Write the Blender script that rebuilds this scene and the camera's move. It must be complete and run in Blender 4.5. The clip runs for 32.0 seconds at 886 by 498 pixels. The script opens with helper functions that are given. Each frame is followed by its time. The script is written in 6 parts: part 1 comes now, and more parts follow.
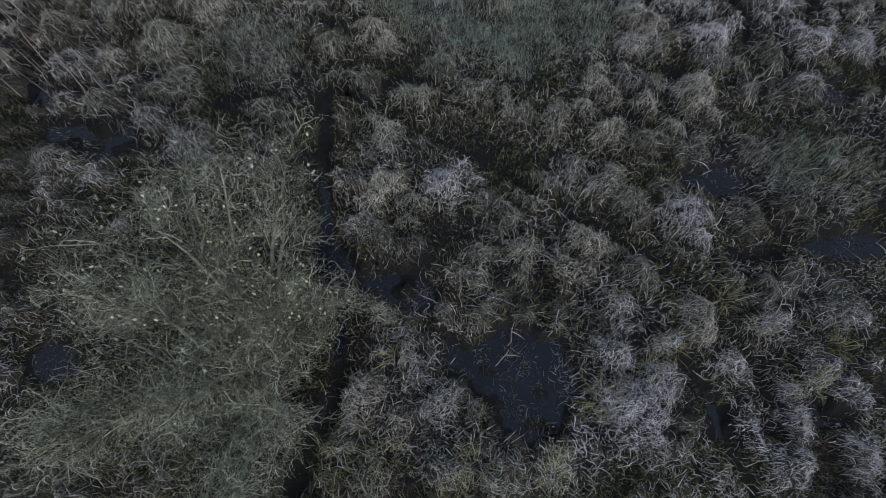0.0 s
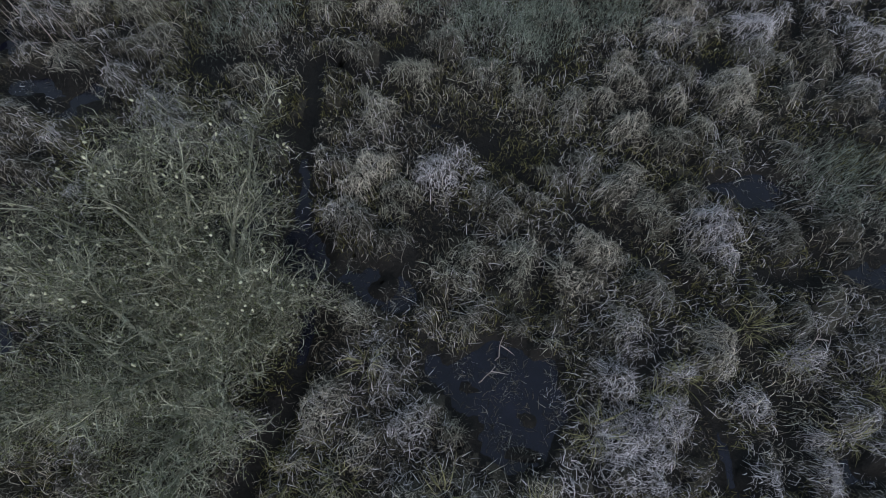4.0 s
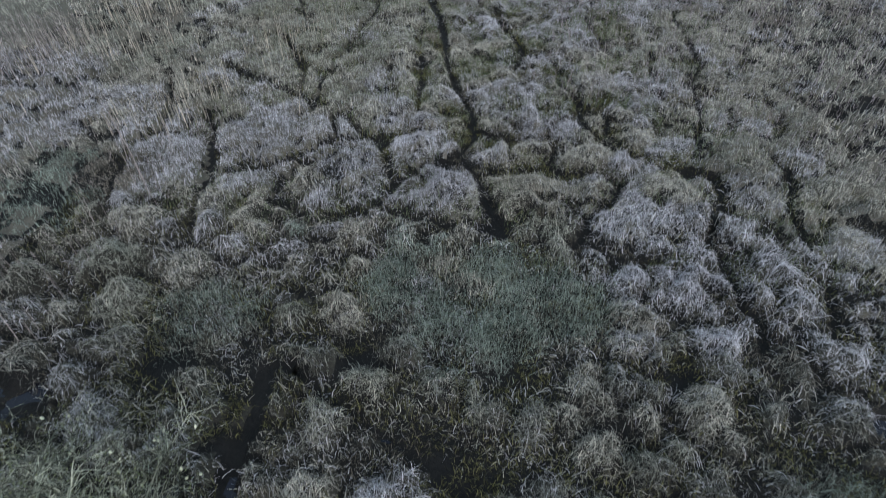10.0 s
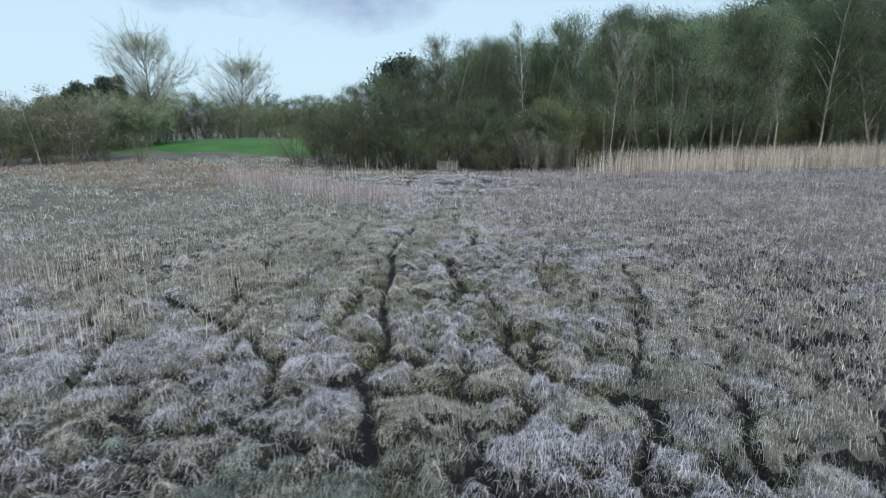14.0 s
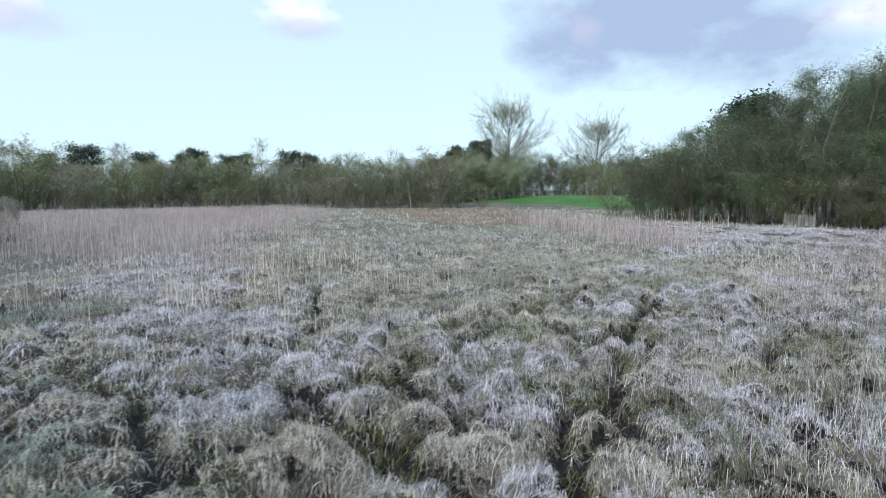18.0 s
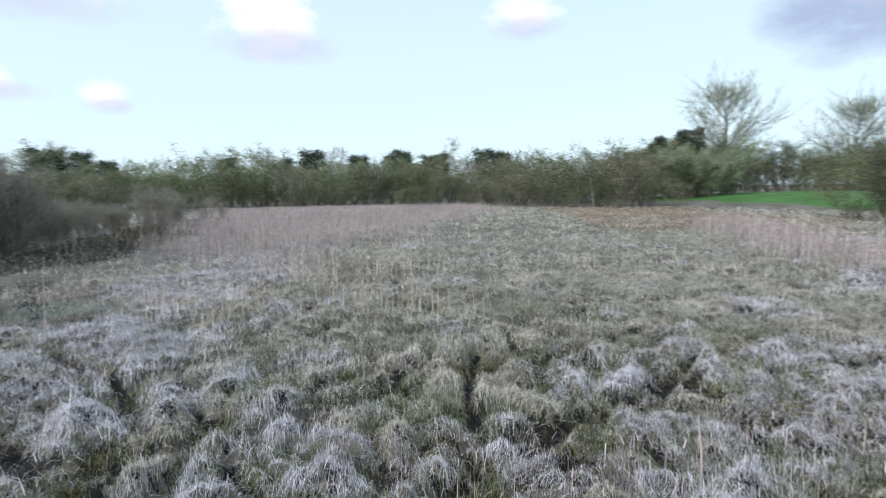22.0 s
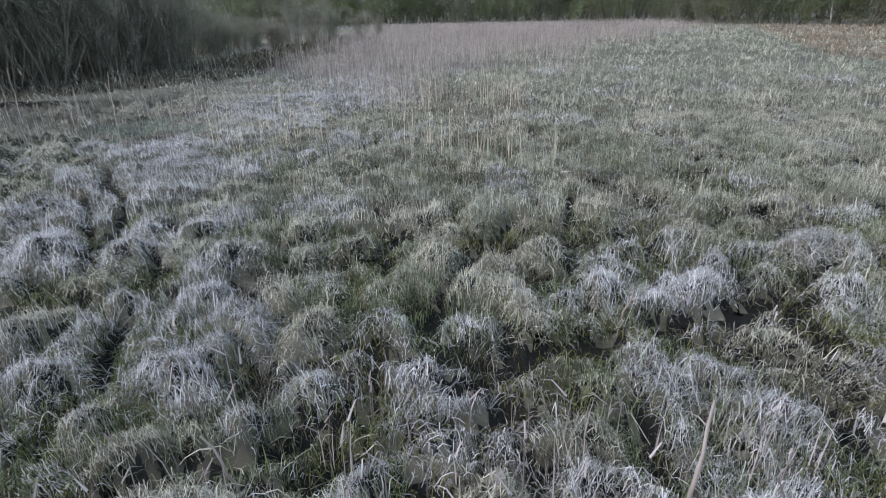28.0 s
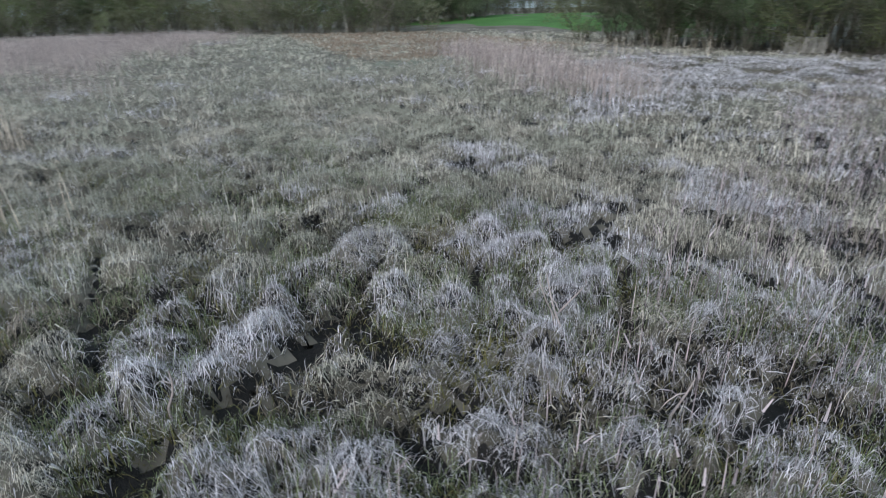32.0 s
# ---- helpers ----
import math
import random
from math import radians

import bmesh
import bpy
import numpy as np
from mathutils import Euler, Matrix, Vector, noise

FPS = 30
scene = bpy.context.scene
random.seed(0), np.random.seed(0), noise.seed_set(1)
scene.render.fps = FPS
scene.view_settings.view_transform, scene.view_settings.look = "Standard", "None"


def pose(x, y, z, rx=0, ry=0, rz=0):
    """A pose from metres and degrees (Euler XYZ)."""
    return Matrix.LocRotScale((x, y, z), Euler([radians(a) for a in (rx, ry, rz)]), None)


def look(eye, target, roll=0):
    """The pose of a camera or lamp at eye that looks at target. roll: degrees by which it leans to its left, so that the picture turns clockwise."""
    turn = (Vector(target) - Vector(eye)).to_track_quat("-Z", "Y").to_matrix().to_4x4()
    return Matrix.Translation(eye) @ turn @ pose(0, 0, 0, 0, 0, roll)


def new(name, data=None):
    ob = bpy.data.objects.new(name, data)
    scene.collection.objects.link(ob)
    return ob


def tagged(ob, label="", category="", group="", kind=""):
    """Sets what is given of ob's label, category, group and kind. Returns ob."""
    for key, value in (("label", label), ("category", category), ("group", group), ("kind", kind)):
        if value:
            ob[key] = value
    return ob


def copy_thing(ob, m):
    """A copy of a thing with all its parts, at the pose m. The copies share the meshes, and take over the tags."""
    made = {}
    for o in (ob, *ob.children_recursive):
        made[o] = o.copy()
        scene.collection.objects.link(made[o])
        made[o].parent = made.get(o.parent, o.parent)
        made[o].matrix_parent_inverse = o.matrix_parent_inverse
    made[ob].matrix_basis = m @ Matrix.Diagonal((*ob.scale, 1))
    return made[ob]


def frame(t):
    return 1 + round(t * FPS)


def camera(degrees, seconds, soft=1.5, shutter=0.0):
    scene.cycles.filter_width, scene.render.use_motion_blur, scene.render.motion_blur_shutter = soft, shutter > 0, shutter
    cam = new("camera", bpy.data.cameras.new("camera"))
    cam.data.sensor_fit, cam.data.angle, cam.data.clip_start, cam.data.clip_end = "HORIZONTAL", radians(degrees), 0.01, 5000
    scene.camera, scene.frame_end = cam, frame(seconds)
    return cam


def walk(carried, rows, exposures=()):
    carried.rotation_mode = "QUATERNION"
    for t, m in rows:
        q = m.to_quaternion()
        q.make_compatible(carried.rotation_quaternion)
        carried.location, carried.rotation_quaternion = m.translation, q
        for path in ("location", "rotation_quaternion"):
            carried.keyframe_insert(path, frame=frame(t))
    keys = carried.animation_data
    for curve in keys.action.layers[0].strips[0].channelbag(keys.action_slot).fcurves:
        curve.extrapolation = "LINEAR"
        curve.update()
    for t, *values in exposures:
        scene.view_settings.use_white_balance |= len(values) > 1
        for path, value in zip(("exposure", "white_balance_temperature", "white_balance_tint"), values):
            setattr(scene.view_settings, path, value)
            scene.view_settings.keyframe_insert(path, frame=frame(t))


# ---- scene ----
# ---- the camera and its walk ----
cam = camera(79.0, 32.0, soft=1.0, shutter=0.5)
PATH = [
    (0, (0.000, 0.000, 7.280), (0.000, 1.660, 2.563), 0.68),
    (0.5, (0.064, 0.081, 7.112), (0.056, 1.717, 2.387), 0.43),
    (1, (0.144, 0.178, 6.979), (0.139, 1.787, 2.245), 0.61),
    (1.5, (0.215, 0.266, 6.879), (0.223, 1.855, 2.139), 0.98),
    (2, (0.298, 0.249, 6.728), (0.293, 1.885, 2.003), 1.11),
    (2.5, (0.285, 0.270, 6.588), (0.263, 1.910, 1.864), 1.35),
    (4.5, (0.370, 0.341, 6.431), (0.221, 1.964, 1.704), 0.59),
    (5, (0.652, 0.452, 6.465), (0.492, 2.049, 1.729), 0.34),
    (5.5, (0.952, 0.542, 6.472), (0.781, 2.182, 1.752), 0.37),
    (6, (1.164, 0.678, 6.482), (0.963, 2.372, 1.781), -0.45),
    (6.5, (1.208, 0.744, 6.468), (0.985, 2.646, 1.850), -0.30),
    (7, (1.195, 0.782, 6.459), (0.936, 2.933, 1.952), -0.33),
    (7.5, (1.160, 0.807, 6.452), (0.864, 3.192, 2.068), -0.45),
    (8, (1.127, 0.803, 6.431), (0.793, 3.455, 2.206), -0.40),
    (8.5, (1.089, 0.805, 6.439), (0.726, 3.695, 2.375), -0.32),
    (9, (1.074, 0.859, 6.432), (0.675, 3.993, 2.556), -0.32),
    (9.5, (1.054, 0.999, 6.436), (0.623, 4.363, 2.762), -0.31),
    (10, (1.039, 1.209, 6.388), (0.575, 4.798, 2.938), -0.28),
    (10.5, (1.044, 1.362, 6.152), (0.542, 5.173, 2.954), -0.35),
    (11, (1.017, 1.365, 5.708), (0.491, 5.379, 2.773), -0.19),
    (11.5, (1.005, 1.273, 5.264), (0.446, 5.470, 2.605), -0.29),
    (12, (1.068, 1.263, 5.166), (0.480, 5.619, 2.784), -0.34),
    (12.5, (1.394, 1.330, 5.146), (0.766, 5.826, 3.052), -0.46),
    (13, (2.048, 1.479, 5.075), (1.351, 6.095, 3.282), -0.73),
    (13.5, (2.740, 1.627, 4.971), (1.988, 6.341, 3.483), -0.59),
    (15.5, (4.985, 4.126, 3.152), (3.279, 8.801, 2.670), 0.04),
    (16, (5.471, 4.561, 2.960), (3.377, 9.075, 2.469), 0.31),
    (16.5, (5.868, 5.125, 2.853), (3.236, 9.346, 2.347), 0.32),
    (17, (6.147, 5.685, 2.835), (3.009, 9.541, 2.307), 0.22),
    (17.5, (6.250, 6.420, 2.757), (2.687, 9.887, 2.215), -0.07),
    (18, (6.180, 7.197, 2.719), (2.483, 10.519, 2.174), -0.10),
    (18.5, (6.076, 7.943, 2.758), (2.336, 11.217, 2.213), -0.16),
    (19, (5.987, 8.708, 2.767), (2.226, 11.958, 2.225), -0.12),
    (19.5, (6.043, 9.459, 2.780), (2.264, 12.688, 2.238), -0.12),
    (20, (6.126, 10.271, 2.797), (2.324, 13.473, 2.258), -0.17),
    (20.5, (6.195, 10.972, 2.814), (2.231, 13.970, 2.269), -0.28),
    (21, (6.283, 11.628, 2.814), (2.095, 14.303, 2.264), -0.41),
    (21.5, (6.359, 12.273, 2.839), (1.907, 14.481, 2.282), -0.46),
    (22, (6.381, 12.887, 2.860), (1.685, 14.509, 2.293), -0.64),
    (22.5, (6.353, 13.391, 2.879), (1.482, 14.363, 2.304), -0.80),
    (23, (6.271, 13.771, 2.884), (1.316, 14.102, 2.303), -0.93),
    (23.5, (6.086, 14.082, 2.904), (1.120, 14.122, 2.324), -1.04),
    (24, (5.871, 14.300, 2.931), (0.905, 14.225, 2.357), -1.05),
    (24.5, (5.724, 14.374, 2.942), (0.758, 14.229, 2.375), -0.93),
    (26.5, (5.162, 14.942, 2.738), (0.362, 14.639, 1.369), -1.19),
    (27, (5.017, 15.158, 2.713), (0.303, 14.880, 1.070), -1.11),
    (27.5, (4.902, 15.300, 2.694), (0.269, 15.139, 0.820), -1.11),
    (28, (4.841, 15.345, 2.666), (0.290, 15.320, 0.597), -1.13),
    (28.5, (4.823, 15.342, 2.663), (0.279, 15.472, 0.581), -1.11),
    (29, (4.813, 15.460, 2.669), (0.288, 15.927, 0.595), -1.06),
    (29.5, (4.797, 15.719, 2.671), (0.336, 16.621, 0.602), -0.97),
    (30, (4.796, 16.100, 2.660), (0.439, 17.429, 0.599), -1.05),
    (30.5, (4.814, 16.478, 2.645), (0.609, 18.242, 0.593), -1.04),
    (31, (4.773, 16.723, 2.613), (0.780, 18.929, 0.565), -0.98),
    (31.5, (4.579, 16.669, 2.604), (0.840, 19.285, 0.561), -1.03),
    (32, (4.169, 16.330, 2.613), (0.796, 19.405, 0.572), -0.94),
]
EXPOSURES = [(0.0, -0.49, 6480, 15), (6.0, -0.46, 6460, 15), (9.0, -0.14, 6300, 12), (11.0, -0.03, 6200, 10), (13.0, 0.13, 6150, 10), (15.5, 0.38, 6290, 11), (19.0, 0.54, 6330, 11), (24.5, 0.55, 6700, 15), (27.0, 0.5, 6620, 12), (29.0, 0.32, 6450, 13), (32.0, 0.2, 6400, 12)]
walk(cam, [(t, look(eye, target, roll)) for t, eye, target, roll in PATH], EXPOSURES)

from mathutils import kdtree  # noqa: E402

# ---- world: pale evening sky with broken cloud, sun low behind it ----
SUN_ELEV, SUN_ROT = radians(35), radians(160)
world = bpy.data.worlds.new("evening_sky")
scene.world = world
world.use_nodes = True
wn, wl = world.node_tree.nodes, world.node_tree.links
wn.clear()




def wmath(op, a, b=None, clamp=False):
    n = wn.new("ShaderNodeMath")
    n.operation, n.use_clamp = op, clamp
    for i, v in enumerate((a, b)):
        if v is None:
            continue
        if isinstance(v, (int, float)):
            n.inputs[i].default_value = v
        else:
            wl.new(v, n.inputs[i])
    return n.outputs[0]


def wmix(fac, a, b):
    n = wn.new("ShaderNodeMix")
    n.data_type = "RGBA"
    for key, v in (("Factor", fac), ("A", a), ("B", b)):
        sock = [s for s in n.inputs if s.name == key and s.type == ("VALUE" if key == "Factor" else "RGBA")][0]
        if isinstance(v, (int, float, tuple)):
            sock.default_value = v
        else:
            wl.new(v, sock)
    return [s for s in n.outputs if s.type == "RGBA"][0]


w_out, w_bg, w_sky, w_co = (wn.new("ShaderNode" + k) for k in ("OutputWorld", "Background", "TexSky", "TexCoord"))
w_sky.sky_type, w_sky.sun_disc = "NISHITA", False
w_sky.sun_elevation, w_sky.sun_rotation = SUN_ELEV, SUN_ROT
w_sky.air_density, w_sky.dust_density, w_sky.ozone_density = 1.0, 1.5, 2.0
w_sep = wn.new("ShaderNodeSeparateXYZ")
wl.new(w_co.outputs["Generated"], w_sep.inputs[0])
w_noise = wn.new("ShaderNodeTexNoise")
w_noise.inputs["Scale"].default_value, w_noise.inputs["Detail"].default_value = 5.0, 6.0
w_noise.inputs["Roughness"].default_value = 0.55
w_map = wn.new("ShaderNodeMapping")
w_map.inputs["Scale"].default_value = (1, 1, 1.7)
wl.new(w_co.outputs["Generated"], w_map.inputs[0])
wl.new(w_map.outputs[0], w_noise.inputs["Vector"])


def cloud(bearing, elev, wide, high):
    """1 in the heart of a cloud bank at that bearing (to the left of +y) and elevation, in degrees, falling to below 0 outside."""
    b, e = radians(bearing), radians(elev)
    m = wn.new("ShaderNodeMapping")
    m.vector_type = "POINT"
    turn = Matrix.Rotation(e, 3, "Y") @ Matrix.Rotation(-(b + math.pi / 2), 3, "Z")
    m.inputs["Rotation"].default_value = turn.to_euler()
    wl.new(w_co.outputs["Generated"], m.inputs[0])
    s = wn.new("ShaderNodeSeparateXYZ")
    wl.new(m.outputs[0], s.inputs[0])
    dy = wmath("MULTIPLY", s.outputs[1], 1 / radians(wide))
    dz = wmath("MULTIPLY", s.outputs[2], 1 / radians(high))
    d = wmath("SQRT", wmath("ADD", wmath("MULTIPLY", dy, dy), wmath("MULTIPLY", dz, dz)))
    far = wmath("SUBTRACT", 1.0, d)
    return wmath("MULTIPLY", wmath("MAXIMUM", far, -1.0), wmath("GREATER_THAN", s.outputs[0], 0.0))


def bank(items):
    out = None
    for it in items:
        c = wmath("MAXIMUM", cloud(*it), 0.0)
        out = c if out is None else wmath("MAXIMUM", out, c)
    return out


w_fine = wn.new("ShaderNodeTexNoise")
w_fine.inputs["Scale"].default_value, w_fine.inputs["Detail"].default_value = 13.0, 7.0
w_fine.inputs["Roughness"].default_value = 0.6
wl.new(w_map.outputs[0], w_fine.inputs["Vector"])
w_wisp = wmath("MULTIPLY", wmath("SUBTRACT", w_fine.outputs["Fac"], 0.5), 2.6)
w_lump = wmath("MULTIPLY", wmath("SUBTRACT", w_noise.outputs["Fac"], 0.5), 2.6)
grey_bank = bank([(27, 17, 15, 7.5), (19, 13, 10, 5), (34, 15, 8, 6), (2, 21, 13, 4), (-55, 22, 25, 10), (150, 20, 22, 7), (210, 18, 30, 8)])
grey = wmath("MULTIPLY", wmath("ADD", wmath("MULTIPLY", grey_bank, wmath("ADD", 1.0, wmath("MULTIPLY", w_lump, 0.8))), wmath("MULTIPLY", wmath("MULTIPLY", w_wisp, 0.35), wmath("GREATER_THAN", grey_bank, 0.0))), 1.7, True)
puff_bank = bank([(88, 16.5, 9, 5), (110, 18, 16, 4.5), (102.5, 8.5, 3, 2.4), (112, 9, 8, 2), (62, 17, 6, 3), (75, 23, 24, 6), (130, 18, 14, 5), (12, 14, 7, 3)])
lee_bank = bank([(87, 13.8, 7, 1.8), (110, 15.6, 11, 2.0), (111, 8.4, 6, 1.1), (102, 7.6, 2.2, 0.9), (62, 15.6, 4, 1.5)])  # shaded undersides
puff = wmath("MULTIPLY", wmath("MULTIPLY", wmath("SUBTRACT", wmath("ADD", wmath("MULTIPLY", puff_bank, 1.5), wmath("MULTIPLY", w_wisp, 1.0)), 0.55), wmath("GREATER_THAN", puff_bank, 0.0)), 0.95, True)
# thin high veil that whitens the whole sky, most towards the horizon
veil = wmath("MULTIPLY", wmath("SUBTRACT", 1.0, wmath("MULTIPLY", w_sep.outputs[2], 0.5)), 0.93, True)
sky_lit = wn.new("ShaderNodeVectorMath")
sky_lit.operation = "SCALE"
sky_lit.inputs["Scale"].default_value = 1.0
wl.new(w_sky.outputs[0], sky_lit.inputs[0])
col = wmix(veil, sky_lit.outputs[0], (5.6, 7.3, 8.2, 1))
col = wmix(wmath("MULTIPLY", puff, 0.75), col, (10.5, 9.8, 10.2, 1))
under = wmath("MULTIPLY", wmath("MULTIPLY", puff, wmath("SUBTRACT", w_fine.outputs["Fac"], 0.5)), 4.0, True)
col = wmix(wmath("MULTIPLY", under, 0.55), col, (4.0, 4.0, 5.2, 1))
lee = wmath("ADD", wmath("MULTIPLY", lee_bank, 1.6), wmath("MULTIPLY", wmath("MULTIPLY", w_wisp, 0.7), wmath("GREATER_THAN", lee_bank, 0.0)), True)
col = wmix(wmath("MULTIPLY", lee, 0.6), col, (4.6, 4.8, 6.2, 1))
pink = wn.new("ShaderNodeTexNoise")
pink.inputs["Scale"].default_value = 9.0
wl.new(w_co.outputs["Generated"], pink.inputs["Vector"])
grey_col = wmix(wmath("MULTIPLY", wmath("SUBTRACT", pink.outputs["Fac"], 0.58), 2.2, True), (2.75, 3.5, 5.1, 1), (5.6, 4.9, 5.9, 1))
col = wmix(wmath("MULTIPLY", grey, 0.85), col, grey_col)
wl.new(col, w_bg.inputs[0])
w_bg.inputs[1].default_value = 0.1
wl.new(w_bg.outputs[0], w_out.inputs[0])

sun_data = bpy.data.lights.new("sun", "SUN")
sun_data.energy, sun_data.angle, sun_data.color = 1.5, radians(45), (1.0, 0.93, 0.88)
sun = new("sun", sun_data)
sun.matrix_world = look((0, 0, 0), (math.sin(radians(200)) * math.cos(SUN_ELEV), -math.cos(radians(200)) * math.cos(SUN_ELEV), -math.sin(SUN_ELEV)))

# ---- materials ----


def material(name, dark, light, rough=0.85, scale=6.0, fine=60.0, bump=0.0, vary=0.35, island=True, gloss=0.3, thin=0.0, hue=0.0):
    """A node material: two colours mixed by a broad and a fine noise, each blade or leaf a little lighter or darker than the next."""
    m = bpy.data.materials.new(name)
    m.use_nodes = True
    n, l = m.node_tree.nodes, m.node_tree.links
    b = n["Principled BSDF"]
    co = n.new("ShaderNodeTexCoord")
    geo = n.new("ShaderNodeNewGeometry")
    big, small = n.new("ShaderNodeTexNoise"), n.new("ShaderNodeTexNoise")
    big.inputs["Scale"].default_value, big.inputs["Detail"].default_value = scale, 4
    small.inputs["Scale"].default_value, small.inputs["Detail"].default_value = fine, 3
    for x in (big, small):
        l.new(geo.outputs["Position"], x.inputs["Vector"])
    add = n.new("ShaderNodeMath")
    add.operation = "MULTIPLY_ADD"
    l.new(small.outputs["Fac"], add.inputs[0])
    add.inputs[1].default_value = 0.7
    l.new(big.outputs["Fac"], add.inputs[2])
    ramp = n.new("ShaderNodeMapRange")
    ramp.inputs["From Min"].default_value, ramp.inputs["From Max"].default_value = 0.6, 1.1
    l.new(add.outputs[0], ramp.inputs["Value"])
    mix = n.new("ShaderNodeMix")
    mix.data_type = "RGBA"
    fac = ramp.outputs[0]
    if island:
        two = n.new("ShaderNodeMath")
        two.operation = "MULTIPLY_ADD"
        l.new(geo.outputs["Random Per Island"], two.inputs[0])
        two.inputs[1].default_value = 0.9
        sub = n.new("ShaderNodeMath")
        sub.operation = "MULTIPLY_ADD"
        l.new(fac, sub.inputs[0])
        sub.inputs[1].default_value, sub.inputs[2].default_value = 0.9, -0.4
        l.new(sub.outputs[0], two.inputs[2])
        two.use_clamp = True
        fac = two.outputs[0]
    l.new(fac, mix.inputs[0])
    mix.inputs[6].default_value, mix.inputs[7].default_value = (*dark, 1), (*light, 1)
    hsv = n.new("ShaderNodeHueSaturation")
    val = n.new("ShaderNodeMapRange")
    val.inputs["To Min"].default_value, val.inputs["To Max"].default_value = 1 - vary, 1 + vary
    info = n.new("ShaderNodeObjectInfo")
    l.new(geo.outputs["Random Per Island"] if island else info.outputs["Random"], val.inputs["Value"])
    l.new(val.outputs[0], hsv.inputs["Value"])
    l.new(mix.outputs[2], hsv.inputs["Color"])
    l.new(hsv.outputs[0], b.inputs["Base Color"])
    b.inputs["Roughness"].default_value = rough
    b.inputs["Specular IOR Level"].default_value = gloss
    if bump:
        bp = n.new("ShaderNodeBump")
        bp.inputs["Strength"].default_value, bp.inputs["Distance"].default_value = bump, 0.02
        l.new(small.outputs["Fac"], bp.inputs["Height"])
        l.new(bp.outputs[0], b.inputs["Normal"])
    if thin:
        tr, ms = n.new("ShaderNodeBsdfTranslucent"), n.new("ShaderNodeMixShader")
        l.new(hsv.outputs[0], tr.inputs["Color"])
        ms.inputs[0].default_value = thin
        l.new(b.outputs[0], ms.inputs[1])
        l.new(tr.outputs[0], ms.inputs[2])
        l.new(ms.outputs[0], n["Material Output"].inputs["Surface"])
    return m


M_PALE = material("pale_dry_sedge", (0.43, 0.42, 0.45), (0.86, 0.84, 0.885), scale=0.9, fine=5, vary=0.42, thin=0.25)
M_LILAC = material("weathered_lilac_sedge", (0.34, 0.325, 0.345), (0.66, 0.635, 0.665), scale=0.6, fine=4, vary=0.35, thin=0.25)
M_STRAW = material("straw_sedge", (0.34, 0.323, 0.275), (0.77, 0.735, 0.65), scale=0.8, fine=5, vary=0.42, thin=0.25)
M_OLIVE = material("olive_sedge", (0.27, 0.273, 0.225), (0.62, 0.615, 0.53), scale=0.8, fine=5, vary=0.35, thin=0.25)
M_GREEN = material("green_marsh_grass", (0.17, 0.208, 0.175), (0.45, 0.505, 0.44), scale=0.8, fine=5, vary=0.35, thin=0.25)
M_BROWN = material("brown_old_sedge", (0.20, 0.175, 0.15), (0.50, 0.45, 0.39), scale=0.8, fine=5, vary=0.35, thin=0.15)
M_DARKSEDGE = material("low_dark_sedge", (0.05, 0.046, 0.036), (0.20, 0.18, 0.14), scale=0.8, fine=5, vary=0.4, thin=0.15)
M_WETSEDGE = material("wet_straw_sedge", (0.055, 0.057, 0.048), (0.37, 0.37, 0.335), scale=0.8, fine=5, vary=0.5, thin=0.2)
M_SHOOT = material("green_shoots", (0.11, 0.145, 0.07), (0.30, 0.35, 0.20), scale=0.8, fine=5, vary=0.4, thin=0.3)
M_YELLOW = material("yellow_green_sedge", (0.20, 0.21, 0.09), (0.52, 0.50, 0.30), scale=0.9, fine=5, vary=0.3, thin=0.25)
M_REED = material("dry_reed", (0.34, 0.285, 0.275), (0.66, 0.58, 0.56), scale=0.3, fine=3, vary=0.3, thin=0.15)
M_STUBBLE = material("lilac_reed_stubble", (0.27, 0.228, 0.238), (0.57, 0.495, 0.515), scale=0.3, fine=3, vary=0.35, thin=0.15)
M_REEDTAN = material("tan_reed", (0.50, 0.43, 0.35), (0.80, 0.72, 0.61), scale=0.3, fine=3, vary=0.3, thin=0.15)
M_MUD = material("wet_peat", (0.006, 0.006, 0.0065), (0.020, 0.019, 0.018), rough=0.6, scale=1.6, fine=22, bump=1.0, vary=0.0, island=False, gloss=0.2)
# thatch kept near-black: the shade between blades is put into its colour
M_THATCH = material("gap_shaded_thatch", (0.022, 0.021, 0.018), (0.085, 0.08, 0.066), rough=0.95, scale=1.8, fine=30, bump=0.8, vary=0.0, island=False)
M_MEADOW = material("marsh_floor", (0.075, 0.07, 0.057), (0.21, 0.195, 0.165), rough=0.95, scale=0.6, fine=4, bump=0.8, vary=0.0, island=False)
M_FARMARSH = material("open_marsh_floor", (0.09, 0.085, 0.068), (0.24, 0.225, 0.19), rough=0.95, scale=0.35, fine=6, bump=0.9, vary=0.0, island=False)
M_MOSS = material("bog_moss", (0.06, 0.062, 0.024), (0.24, 0.23, 0.10), rough=0.95, scale=3, fine=40, bump=0.5, vary=0.3, thin=0.1)
M_LAWN = material("spring_pasture", (0.045, 0.135, 0.03), (0.095, 0.235, 0.06), rough=0.9, scale=0.15, fine=3, bump=0.4, vary=0.0, island=False)
# blue of the reflected sky is painted into the water's base colour
M_WATER = material("sky_tinted_bog_water", (0.005, 0.006, 0.014), (0.011, 0.012, 0.026), rough=0.09, scale=2, fine=10, bump=0.03, vary=0.0, island=False, gloss=0.5)
